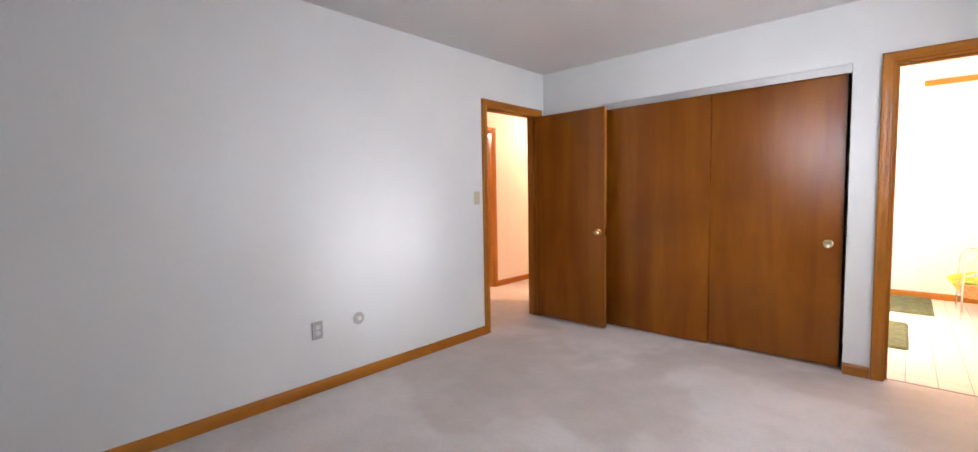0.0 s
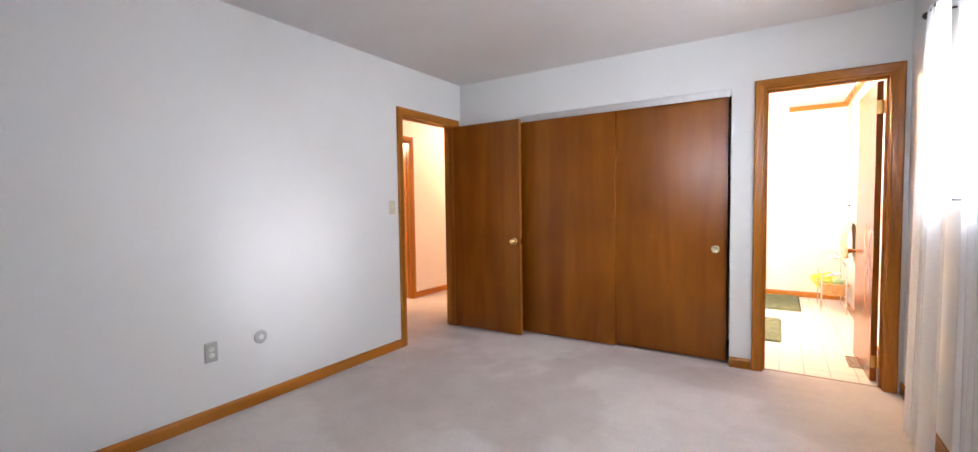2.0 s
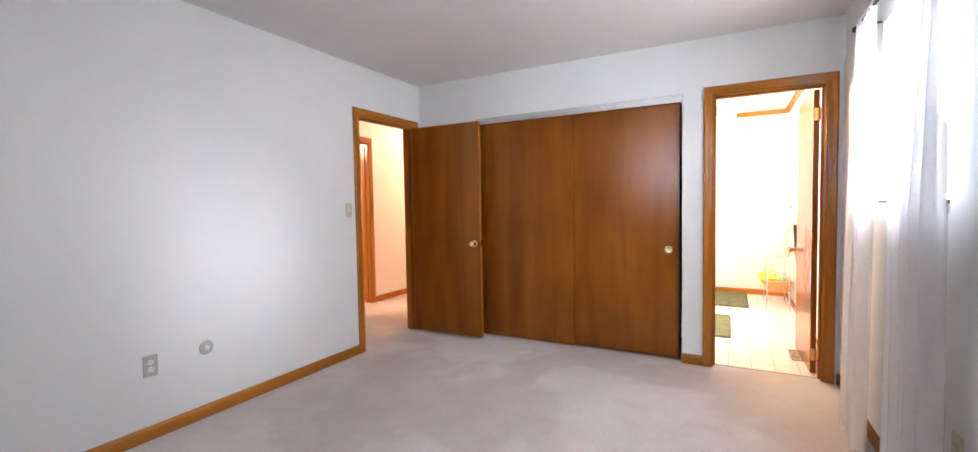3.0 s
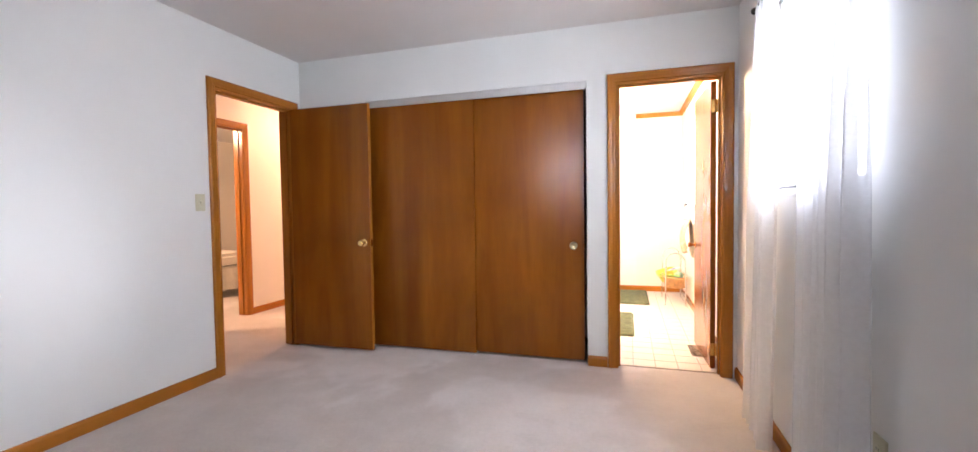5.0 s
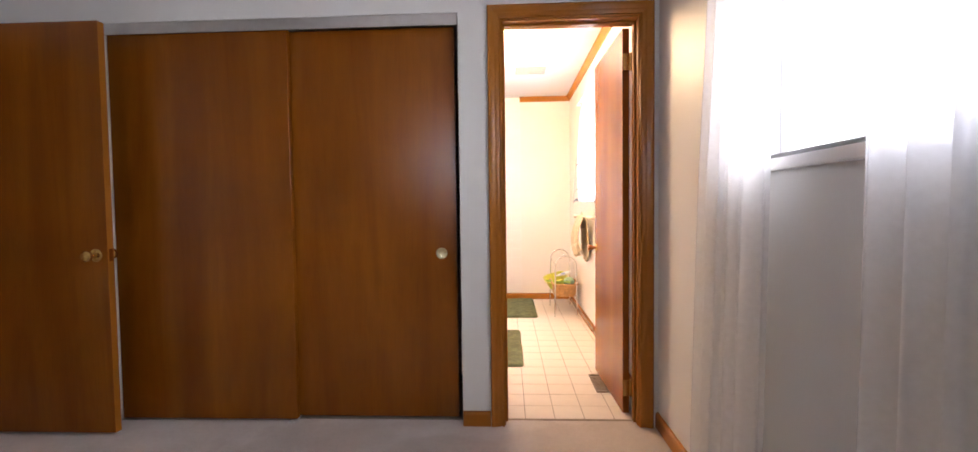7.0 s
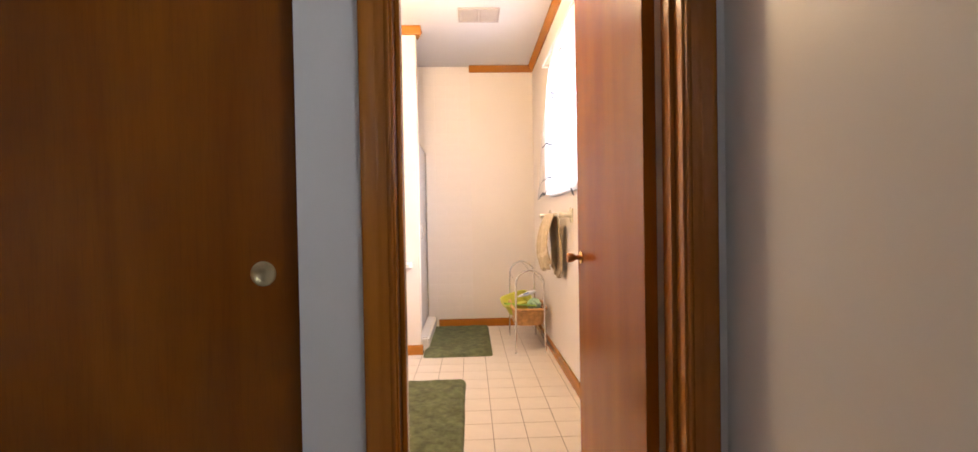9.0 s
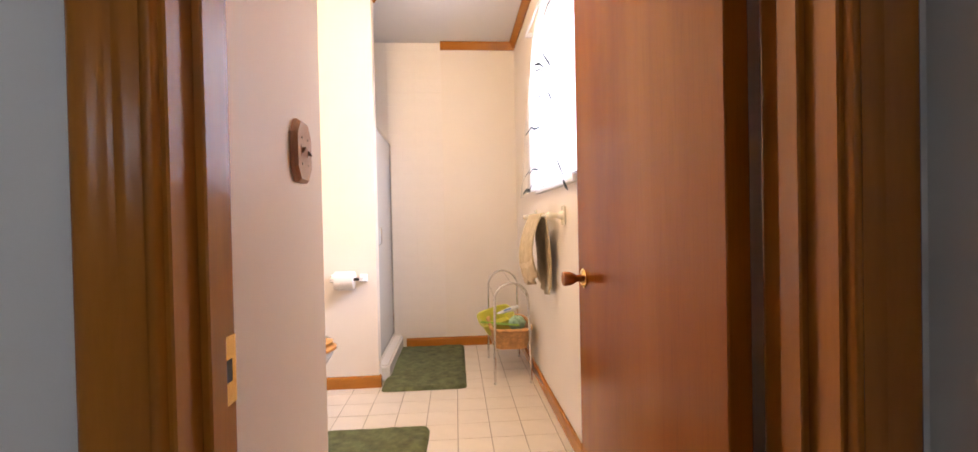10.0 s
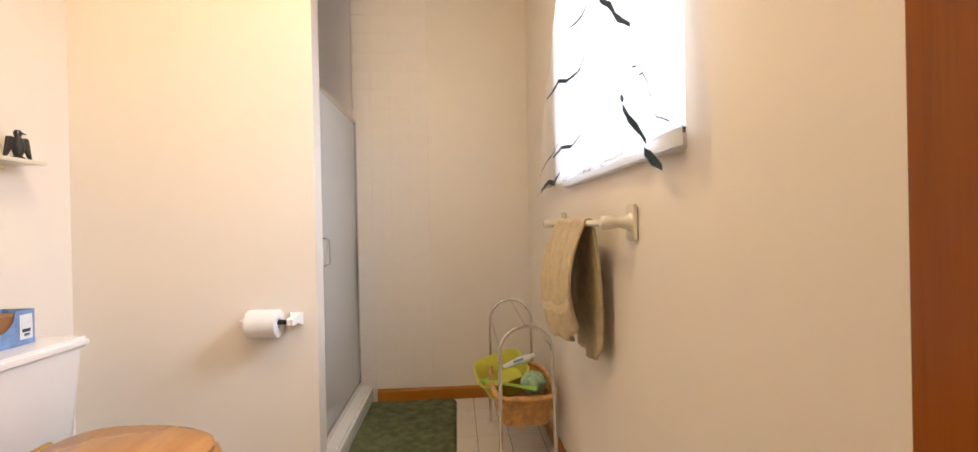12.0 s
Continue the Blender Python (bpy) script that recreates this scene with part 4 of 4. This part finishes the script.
# tissue box on the tank: blue and white card with a cut-out front
tx = thing("tissue_box", (-0.78, 5.85, 0.698), "blue and white cardboard tissue box with an open front", "tissue box")
a, b, c, d, e, f = -0.83, -0.74, 5.74, 5.94, 0.699, 0.800
bm = bmesh.new()
arch = [(5.775 + 0.105 * (0.5 - 0.5 * math.cos(math.pi * k / 12)), f - 0.058 * math.sin(math.pi * k / 12) ** 0.8) for k in range(13)]
front = [(c, f)] + arch + [(d, f), (d, e), (c, e)]
loft(bm, [[(b - 0.002, y, z) for y, z in front], [(b, y, z) for y, z in front]])
box(bm, a, c, e, a + 0.002, d, f)
box(bm, a + 0.002, c, e, b - 0.002, c + 0.002, f)
box(bm, a + 0.002, d - 0.002, e, b - 0.002, d, f)
box(bm, a + 0.002, c + 0.002, e, b - 0.002, d - 0.002, e + 0.002)
part("carton", bm, PAPER_BLUE, tx)
part("lining", boxed(a + 0.004, c + 0.004, e + 0.003, b - 0.006, d - 0.004, f - 0.012), CARD_BROWN, tx, "brown inside of the box")
part("panel", boxed(b + 0.0004, 5.893, 0.715, b + 0.001, 5.932, 0.787), PAPER_WHITE, tx, "white printed panel")
part("panel", boxed(b + 0.0004, 5.747, 0.715, b + 0.001, 5.768, 0.787), PAPER_WHITE, tx, "white printed panel")
part("print_bar", boxed(b + 0.0012, 5.900, 0.735, b + 0.0016, 5.925, 0.745), INK, tx)
part("print_bar", boxed(b + 0.0012, 5.752, 0.728, b + 0.0016, 5.763, 0.760), INK, tx)
part("print_bar", boxed(b + 0.0012, 5.905, 0.724, b + 0.0016, 5.922, 0.731), INK, tx)
# a wooden magazine rack hung on the tank's front
mr = thing("magazine_rack", (-0.63, 5.60, 0.36), "brown wooden tapered magazine rack on the toilet tank", "magazine rack")
RACK = [(5.42, 0.300), (5.560, 0.300), (5.585, 0.420), (5.660, 0.625), (5.42, 0.625)]
part("front_panel", loft(bmesh.new(), [[(x, y, z) for y, z in RACK] for x in (-0.606, -0.594)]), OAK, mr, "tapered wooden front panel")
part("side_panel", loft(bmesh.new(), [[(-0.651, y + d, z), (-0.607, y + d, z)] + [(-0.607, y2 + d, z2), (-0.651, y2 + d, z2)] for d in (-0.012, 0.0) for y, z, y2, z2 in ((5.582, 0.42, 5.655, 0.62),)]), OAK, mr)
part("bottom_board", boxed(-0.651, 5.43, 0.300, -0.607, 5.555, 0.312, 0.001), OAK, mr)

# shelf and eagle figure above the tank
sf = thing("wall_shelf", (XC, 5.9, 1.25), "narrow cream wall shelf above the toilet tank", "shelf")
part("board", boxed(XC + 0.001, 5.62, 1.248, XC + 0.105, 6.090, 1.260, 0.004, 2), CERAMIC, sf)
part("cleat", boxed(XC + 0.001, 5.66, 1.232, XC + 0.012, 6.05, 1.2478, 0.002), CERAMIC, sf)


def eagle(o):
    """A small dark bird figure with half-raised wings."""
    bm = bmesh.new()
    ox, oy, oz = o
    ell = lambda cx, cy, cz, rx, ry, n=14: [(ox + cx + rx * math.cos(6.283 * k / n), oy + cy + ry * math.sin(6.283 * k / n), oz + cz) for k in range(n)]
    loft(bm, [ell(0, 0, z, rx, ry) for z, rx, ry in ((0.0, 0.014, 0.016), (0.006, 0.016, 0.018), (0.012, 0.009, 0.009), (0.022, 0.013, 0.012), (0.040, 0.015, 0.015), (0.058, 0.012, 0.012), (0.066, 0.007, 0.007), (0.072, 0.009, 0.009), (0.080, 0.010, 0.009), (0.086, 0.005, 0.005))])
    loft(bm, [[(ox + 0.008, oy + 0.003, oz + 0.080), (ox + 0.008, oy - 0.003, oz + 0.080), (ox + 0.008, oy - 0.003, oz + 0.074), (ox + 0.008, oy + 0.003, oz + 0.074)], [(ox + 0.022, oy + 0.001, oz + 0.074), (ox + 0.022, oy - 0.001, oz + 0.074), (ox + 0.022, oy - 0.001, oz + 0.071), (ox + 0.022, oy + 0.001, oz + 0.071)]])
    for s in (-1, 1):
        pts = [(0.010, 0.060), (0.020, 0.066), (0.030, 0.064), (0.033, 0.048), (0.037, 0.022), (0.040, 0.004), (0.033, 0.010), (0.026, 0.022), (0.018, 0.032), (0.010, 0.034)]
        loft(bm, [[(ox + d, oy + s * y, oz + z) for y, z in pts] for d in (-0.005, 0.003)])
    bmesh.ops.scale(bm, verts=bm.verts, vec=(1.12, 1.12, 1.12), space=Matrix.Translation((-ox, -oy, -oz)))
    return bm


solid("eagle_figurine", eagle((XC + 0.055, 6.040, 1.2605)), BLACK, "small black cast eagle figurine standing on the shelf", "figurine", "", 50)

# ---------------------------------------------------------------- toilet paper holder
tp = thing("toilet_paper_holder", (-0.18, YST, 0.672), "white ceramic toilet paper holder with a full roll", "paper holder")
for x in (-0.268, -0.098):
    part("post", loft(bmesh.new(), [[(x + sx * w, y, 0.672 + sz * w) for sx, sz in ((-1, -1), (1, -1), (1, 1), (-1, 1))] for w, y in ((0.024, YST - 0.001), (0.022, YST - 0.010), (0.013, YST - 0.030), (0.013, YST - 0.072), (0.010, YST - 0.080))]), PORCELAIN, tp, "", 40)
part("roller", tube(bmesh.new(), [(-0.258, YST - 0.066, 0.672), (-0.108, YST - 0.066, 0.672)], 0.009, 12), BLACK, tp, "dark roller", 40)
roll = bmesh.new()
loft(roll, [[(x, YST - 0.066 + r * math.cos(t), 0.668 + r * math.sin(t)) for t in (2 * math.pi * k / 36 for k in range(36))] for x, r in ((-0.250, 0.019), (-0.250, 0.050), (-0.248, 0.052), (-0.142, 0.052), (-0.140, 0.050), (-0.140, 0.019), (-0.250, 0.019))], False, False)
bmesh.ops.remove_doubles(roll, verts=roll.verts, dist=1e-6)
part("roll", roll, TISSUE, tp, "full white paper roll", 40)
part("hanging_sheet", boxed(-0.249, YST - 0.0155, 0.600, -0.141, YST - 0.0145, 0.668), TISSUE, tp)


# ---------------------------------------------------------------- rugs
def rug(x0, x1, y0, y1, seed):
    bm = bmesh.new()
    nx, ny, r = 52, 92, 0.035
    rows = []
    for j in range(ny + 1):
        row = []
        for i in range(nx + 1):
            u, v = i / nx, j / ny
            x, y = x0 + (x1 - x0) * u, y0 + (y1 - y0) * v
            dx = min(x - x0, x1 - x)
            dy = min(y - y0, y1 - y)
            if dx < r and dy < r:
                q = math.hypot(r - dx, r - dy)
                if q > r:
                    cx = x0 + r if x < (x0 + x1) / 2 else x1 - r
                    cy = y0 + r if y < (y0 + y1) / 2 else y1 - r
                    x, y = cx + (x - cx) * r / q, cy + (y - cy) * r / q
                edge = max(0, r - q)
            else:
                edge = min(dx, dy)
            h = 0.020 * min(1, (edge / 0.02)) ** 0.5
            p = Vector((x * 9, y * 9, seed))
            h += (0.0045 * noise.noise(p) + 0.003 * noise.noise(p * 3.1) + 0.0022 * noise.noise(p * 9.0)) * min(1, edge / 0.01)
            row.append((x + 0.003 * noise.noise(p * 1.3), y + 0.003 * noise.noise(p * 1.7), 0.004 + max(0.0, h)))
        rows.append(row)
    return loft(bm, rows, closed=False)


solid("bath_rug", rug(0.000, 0.512, 6.205, 7.12, 3.0), RUG, "dark green plush bath rug before the shower", "bath rug", "", 180, "green bath rugs")
solid("bath_rug", rug(-0.195, 0.320, 4.800, 5.712, 8.0), RUG, "dark green plush bath rug with rounded corners on tile", "bath rug", "", 180, "green bath rugs")

# ---------------------------------------------------------------- chrome basket stand
HX0, HX1, HY0, HY1, HZ = 0.690, 0.900, 6.255, 6.770, 0.618


def hoop(y, lean, z):
    pts = [(HX0 - 0.006, y + lean, 0.0), (HX0, y + lean * 0.4, z - 0.18), (HX0 + 0.002, y, z - 0.105)]
    cx, r = (HX0 + HX1) / 2, (HX1 - HX0) / 2
    pts += [(cx - r * math.cos(t), y, z - 0.105 + 0.105 * math.sin(t)) for t in (math.pi * k / 16 for k in range(1, 16))]
    return pts + [(HX1 - 0.002, y, z - 0.105), (HX1, y + lean * 0.4, z - 0.18), (HX1 + 0.006, y + lean, 0.0)]


st = thing("basket_stand", ((HX0 + HX1) / 2, (HY0 + HY1) / 2, 0), "chrome wire stand with two arched hoops", "basket stand")
part("hoop", tube(bmesh.new(), hoop(HY0, -0.012, HZ), 0.0078, 12), CHROME, st, "", 60)
part("hoop", tube(bmesh.new(), hoop(HY1, 0.012, HZ + 0.022), 0.0078, 12), CHROME, st, "", 60)
for x, z in ((HX0 + 0.003, HZ - 0.095), ((HX0 + HX1) / 2, HZ), (HX1 - 0.003, HZ - 0.095)):
    part("rail", tube(bmesh.new(), [(x, HY0, z), (x, HY1, z + 0.022)], 0.0035, 8), CHROME, st, "", 60)
for x in (HX0 - 0.001, HX1 + 0.001):
    part("rail", tube(bmesh.new(), [(x, HY0 - 0.006, 0.205), (x, HY1 + 0.006, 0.205)], 0.0035, 8), CHROME, st, "", 60)
for y in (HY0 + 0.12, HY0 + 0.26, HY0 + 0.40):
    part("cross_wire", tube(bmesh.new(), [(HX0, y, 0.199), (HX1, y, 0.199)], 0.003, 8), CHROME, st, "", 60)
for y, l_ in ((HY0, -0.012), (HY1, 0.012)):
    for x in (HX0 - 0.006, HX1 + 0.006):
        part("foot_cap", turned(bmesh.new(), [(0, 0.009), (0.02, 0.008), (0.022, 0.006)], (x, y + l_, 0.0), (0, 0, 1), 12), WHITE_PLATE, st, "", 40)

# woven basket hung between the hoops
bk = thing("wicker_basket", (0.795, 6.52, 0.205), "honey-coloured woven wicker basket in the chrome stand", "basket")


def rect_ring(cx, cy, hx, hy, z, n=72, p=5.0):
    out = []
    for k in range(n):
        t = 2 * math.pi * k / n
        c, s = math.cos(t), math.sin(t)
        out.append((cx + hx * math.copysign(abs(c) ** (2 / p), c), cy + hy * math.copysign(abs(s) ** (2 / p), s), z))
    return out


def basket_ring(q, phase, r):
    hx, hy, z = 0.100 + 0.026 * q, 0.196 + 0.032 * q, 0.200 + 0.108 * q
    pts = []
    for k, (x, y, zz) in enumerate(rect_ring(0.803, 6.515, hx, hy, z)):
        o = 0.0025 * math.cos(math.pi * k + phase)
        pts.append((0.803 + (x - 0.803) * (1 + o / hx), 6.515 + (y - 6.515) * (1 + o / hy), zz))
    return pts


for k in range(11):
    part("weave", tube(bmesh.new(), basket_ring(k / 10, math.pi * k, 0.006), 0.0062, 6, True), RATTAN, bk, "", 60)
part("rim", tube(bmesh.new(), basket_ring(1.09, 0, 0.0), 0.0115, 8, True), RATTAN, bk, "thick rolled rim", 60)
lo_, hi_ = basket_ring(0, 0, 0), basket_ring(1.05, 0, 0)
for k in range(0, 72, 3):
    part("stake", tube(bmesh.new(), [lo_[k], hi_[k]], 0.003, 5), RATTAN, bk)
part("bottom", loft(bmesh.new(), [rect_ring(0.803, 6.515, 0.100, 0.196, z) for z in (0.2030, 0.2095)]), RATTAN, bk)
for x in (0.803 - 0.130, 0.803 + 0.124):
    part("handle", tube(bmesh.new(), [(x, 6.515 + 0.10 * math.cos(t), 0.318 + 0.020 * math.sin(t)) for t in (math.pi * k / 10 for k in range(11))], 0.009, 8), RATTAN, bk, "", 60)


# things in the basket
def tray(cx, cy, cz, hx, hy, h, mat, name, label, tilt):
    bm = bmesh.new()
    rings = [rect_ring(0, 0, hx * 0.80, hy * 0.82, 0, 40, 4), rect_ring(0, 0, hx, hy, h, 40, 4), rect_ring(0, 0, hx * 1.06, hy * 1.05, h + 0.002, 40, 4), rect_ring(0, 0, hx * 1.06, hy * 1.05, h - 0.002, 40, 4)[:], rect_ring(0, 0, hx * 0.97, hy * 0.975, h - 0.003, 40, 4), rect_ring(0, 0, hx * 0.77, hy * 0.79, 0.004, 40, 4)]
    loft(bm, rings)
    bmesh.ops.transform(bm, verts=bm.verts, matrix=pose(cx, cy, cz, *tilt))
    return solid(name, bm, mat, label, "tray", "", 40)


tray(0.742, 6.59, 0.278, 0.115, 0.135, 0.085, LIME, "basin", "yellow-green plastic basin lying in the basket", (10, -16, 4))
bm = boxed(-0.012, -0.145, -0.006, 0.012, 0.145, 0.006, 0.004, 2)
bmesh.ops.transform(bm, verts=bm.verts, matrix=pose(0.735, 6.405, 0.338, -2, 20, 52))
solid("bath_brush", bm, LIME2, "bright green plastic bath brush handle in the basket", "bath brush", "", 40)
bm = bmesh.new()
rings = []
for k in range(15):
    t = math.pi * k / 14
    rings.append([(0.848 + math.sin(t) * math.cos(a_) * 0.052 * (1 + 0.13 * math.sin(9 * a_ + 5 * t)), 6.42 + math.sin(t) * math.sin(a_) * 0.054 * (1 + 0.13 * math.sin(7 * a_ + 8 * t)), 0.336 - 0.046 * math.cos(t) * (1 + 0.08 * math.sin(8 * a_))) for a_ in (2 * math.pi * q / 36 for q in range(36))])
loft(bm, rings)
solid("bath_pouf", bm, MINT, "mint green ruffled bath pouf in the basket", "bath pouf", "", 60)
bm = loft(bmesh.new(), [[(x, w * math.cos(a_), h * math.sin(a_)) for a_ in (2 * math.pi * q / 20 for q in range(20))] for x, w, h in ((-0.075, 0.020, 0.002), (-0.05, 0.019, 0.010), (0.0, 0.018, 0.016), (0.045, 0.017, 0.017), (0.055, 0.012, 0.012), (0.056, 0.013, 0.013), (0.078, 0.012, 0.012))])
bmesh.ops.transform(bm, verts=bm.verts, matrix=pose(0.80, 6.52, 0.400, 0, -14, 12))
tu = solid("lotion_tube", bm, PAPER_WHITE, "white plastic lotion tube with blue print", "tube", "", 50)
bm = boxed(-0.03, -0.006, 0.0, 0.02, 0.006, 0.0008)
bmesh.ops.transform(bm, verts=bm.verts, matrix=pose(0.80, 6.503, 0.409, 60, -14, 12))
part("print_bar", bm, PAPER_BLUE, tu)

# ---------------------------------------------------------------- registers
fr = thing("floor_register", (0.78, 4.515, 0), "bronze metal floor register set in the tile", "floor vent")
part("frame", boxed(0.738, 4.370, 0.0, 0.745, 4.660, 0.007, 0.001), BRONZE, fr)
part("frame", boxed(0.806, 4.370, 0.0, 0.813, 4.660, 0.007, 0.001), BRONZE, fr)
part("frame", boxed(0.745, 4.370, 0.0, 0.806, 4.378, 0.007, 0.001), BRONZE, fr)
part("frame", boxed(0.745, 4.652, 0.0, 0.806, 4.660, 0.007, 0.001), BRONZE, fr)
part("backing", boxed(0.745, 4.378, 0.0, 0.806, 4.652, 0.002), BLACK, fr)
for k in range(12):
    y = 4.386 + k * 0.0225
    part("slat", boxed(0.745, y, 0.002, 0.806, y + 0.011, 0.006), BRONZE, fr)
cv = thing("ceiling_vent", (0.45, 6.09, 2.43), "off-white louvred metal vent in the bathroom ceiling", "ceiling vent")
part("frame", boxed(0.305, 5.985, 2.420, 0.590, 6.005, 2.429, 0.002), VENT_WHITE, cv)
part("frame", boxed(0.305, 6.175, 2.420, 0.590, 6.195, 2.429, 0.002), VENT_WHITE, cv)
part("frame", boxed(0.305, 6.005, 2.420, 0.325, 6.175, 2.429, 0.002), VENT_WHITE, cv)
part("frame", boxed(0.570, 6.005, 2.420, 0.590, 6.175, 2.429, 0.002), VENT_WHITE, cv)
part("divider", boxed(0.441, 6.005, 2.420, 0.454, 6.175, 2.427), VENT_WHITE, cv)
part("backing", boxed(0.325, 6.005, 2.4275, 0.570, 6.175, 2.4295), BRONZE, cv)
for k in range(9):
    y = 6.010 + k * 0.018
    for xa, xb in ((0.325, 0.441), (0.454, 0.570)):
        part("slat", loft(bmesh.new(), [[(x, y, 2.426), (x, y + 0.001, 2.4265), (x, y + 0.012, 2.421), (x, y + 0.011, 2.4205)] for x in (xa, xb)]), VENT_WHITE, cv)

# ---------------------------------------------------------------- bed in the room across the hall
bd = thing("bed", (-6.0, 5.1, 0), "bed with cream cover, piped edge and gathered skirt", "bed")
bx0, bx1, by0, by1 = -6.85, -5.03, 3.95, 5.95
part("mattress", boxed(bx0, by0, 0.40, bx1, by1, 0.60, 0.05, 4), LINEN, bd, "", 60)
part("box_spring", boxed(bx0 + 0.03, by0 + 0.03, 0.14, bx1 - 0.03, by1 - 0.03, 0.398, 0.02, 2), LINEN, bd, "", 60)
for z in (0.43,):
    part("piping", tube(bmesh.new(), [(bx1 + 0.002, by0 + 0.04, z), (bx1 + 0.002, by1 - 0.04, z)], 0.007, 8), PIPING, bd, "grey piping", 60)
sk = []
for z, a in ((0.395, 0.004), (0.30, 0.012), (0.18, 0.022), (0.10, 0.028)):
    sk.append([(bx1 - 0.012 + a * math.sin(y * 26 + 1.5 * math.sin(y * 7)) * 0.8 + a * 0.4, y, z) for y in (by0 + (by1 - by0) * k / 160 for k in range(161))])
part("skirt", loft(bmesh.new(), sk, closed=False), LINEN, bd, "gathered cream bed skirt", 180)
for x in (bx0 + 0.12, bx1 - 0.12):
    for y in (by0 + 0.12, by1 - 0.12):
        part("leg", turned(bmesh.new(), [(0, 0.025), (0.14, 0.03)], (x, y, 0), (0, 0, 1), 12), BLACK, bd, "", 40)

# ---------------------------------------------------------------- outside
structure("ground", boxed(-60, -60, -0.55, 80, 60, -0.50), plain("lawn", (0.09, 0.13, 0.05), 0.95, 0, 0.3, 0.8, 0.4), "grassy ground outside the house", "ground")

# ---------------------------------------------------------------- assumed lamps' bodies, out of the walk's view
def ceiling_lamp(x, y, z):
    c = thing("ceiling_lamp", (x, y, z), "assumed, unseen bare-bulb ceiling lamp on a round brass canopy", "ceiling lamp")
    part("canopy", turned(bmesh.new(), [(0, 0.07), (0.008, 0.07), (0.014, 0.055), (0.018, 0.04)], (x, y, z), (0, 0, -1), 24), BRASS, c, "", 40)


ceiling_lamp(0.02, 5.25, 2.4295)
ceiling_lamp(-3.2, 5.9, CEIL - 0.001)
# made-up body to go with the added fill over the other bedroom
ceiling_lamp(-5.4, 3.1, CEIL - 0.001)

# ---------------------------------------------------------------- bathroom tiles
fl = structure("floor_bath", boxed(XC + 0.001, YB - 0.06, 0.0005, XE - 0.001, YF - 0.001, 0.0022), GROUT, "cream square ceramic tiles with dark joints", "tile floor")
PITCH, JOINT = 0.155, 0.0035


def tile_mesh(w, h, mat, t=0.0022):
    bm = bmesh.new()
    e = 0.0012
    loft(bm, [[(0, 0, 0), (w, 0, 0), (w, h, 0), (0, h, 0)], [(0, 0, t - e * 0.6), (w, 0, t - e * 0.6), (w, h, t - e * 0.6), (0, h, t - e * 0.6)], [(e, e, t), (w - e, e, t), (w - e, h - e, t), (e, h - e, t)]], True, True)
    bmesh.ops.recalc_face_normals(bm, faces=bm.faces)
    me = bpy.data.meshes.new("tile")
    bm.to_mesh(me)
    bm.free()
    me.materials.append(mat)
    return me


MESHES = {}


def lay(parent, name, w, h, mat, m):
    key = (round(w, 4), round(h, 4), mat.name)
    if key not in MESHES:
        MESHES[key] = tile_mesh(w, h, mat)
    o = new(name, MESHES[key])
    o.parent = parent
    o.matrix_basis = m
    return o


def floor_tiles(x_lo, x_hi, y_lo, y_hi):
    xs = [0.146 + PITCH * k for k in range(-12, 8)]
    ys = [6.050 + PITCH * k for k in range(-16, 9)]
    for x in xs:
        for y in ys:
            a, b = max(x, x_lo), min(x + PITCH - JOINT, x_hi)
            c, d = max(y, y_lo), min(y + PITCH - JOINT, y_hi)
            if b - a > 0.012 and d - c > 0.012:
                lay(fl, "tile", b - a, d - c, TILE, pose(a, c, 0.0022))


floor_tiles(XP + 0.002, XE - 0.002, YB - 0.06, YP)
floor_tiles(XC + 0.002, XE - 0.002, YP, YST - 0.002)
floor_tiles(0.032, XE - 0.002, YST - 0.002, YF - 0.002)

# glazed wall tiles beside the shower
wt = structure("tile_panel", boxed(-0.060, YF - 0.0035, 0.08, 0.376, YF - 0.0008, 2.429), WALL_GROUT, "white glazed wall tiles beside the shower", "wall tiles")
for i in range(4):
    for j in range(22):
        xa, za = -0.058 + i * 0.1085, 0.082 + j * 0.1085
        lay(wt, "tile", 0.1068, min(0.1068, 2.428 - za), WALL_TILE, pose(xa, YF - 0.0035, za, 90, 0, 0))
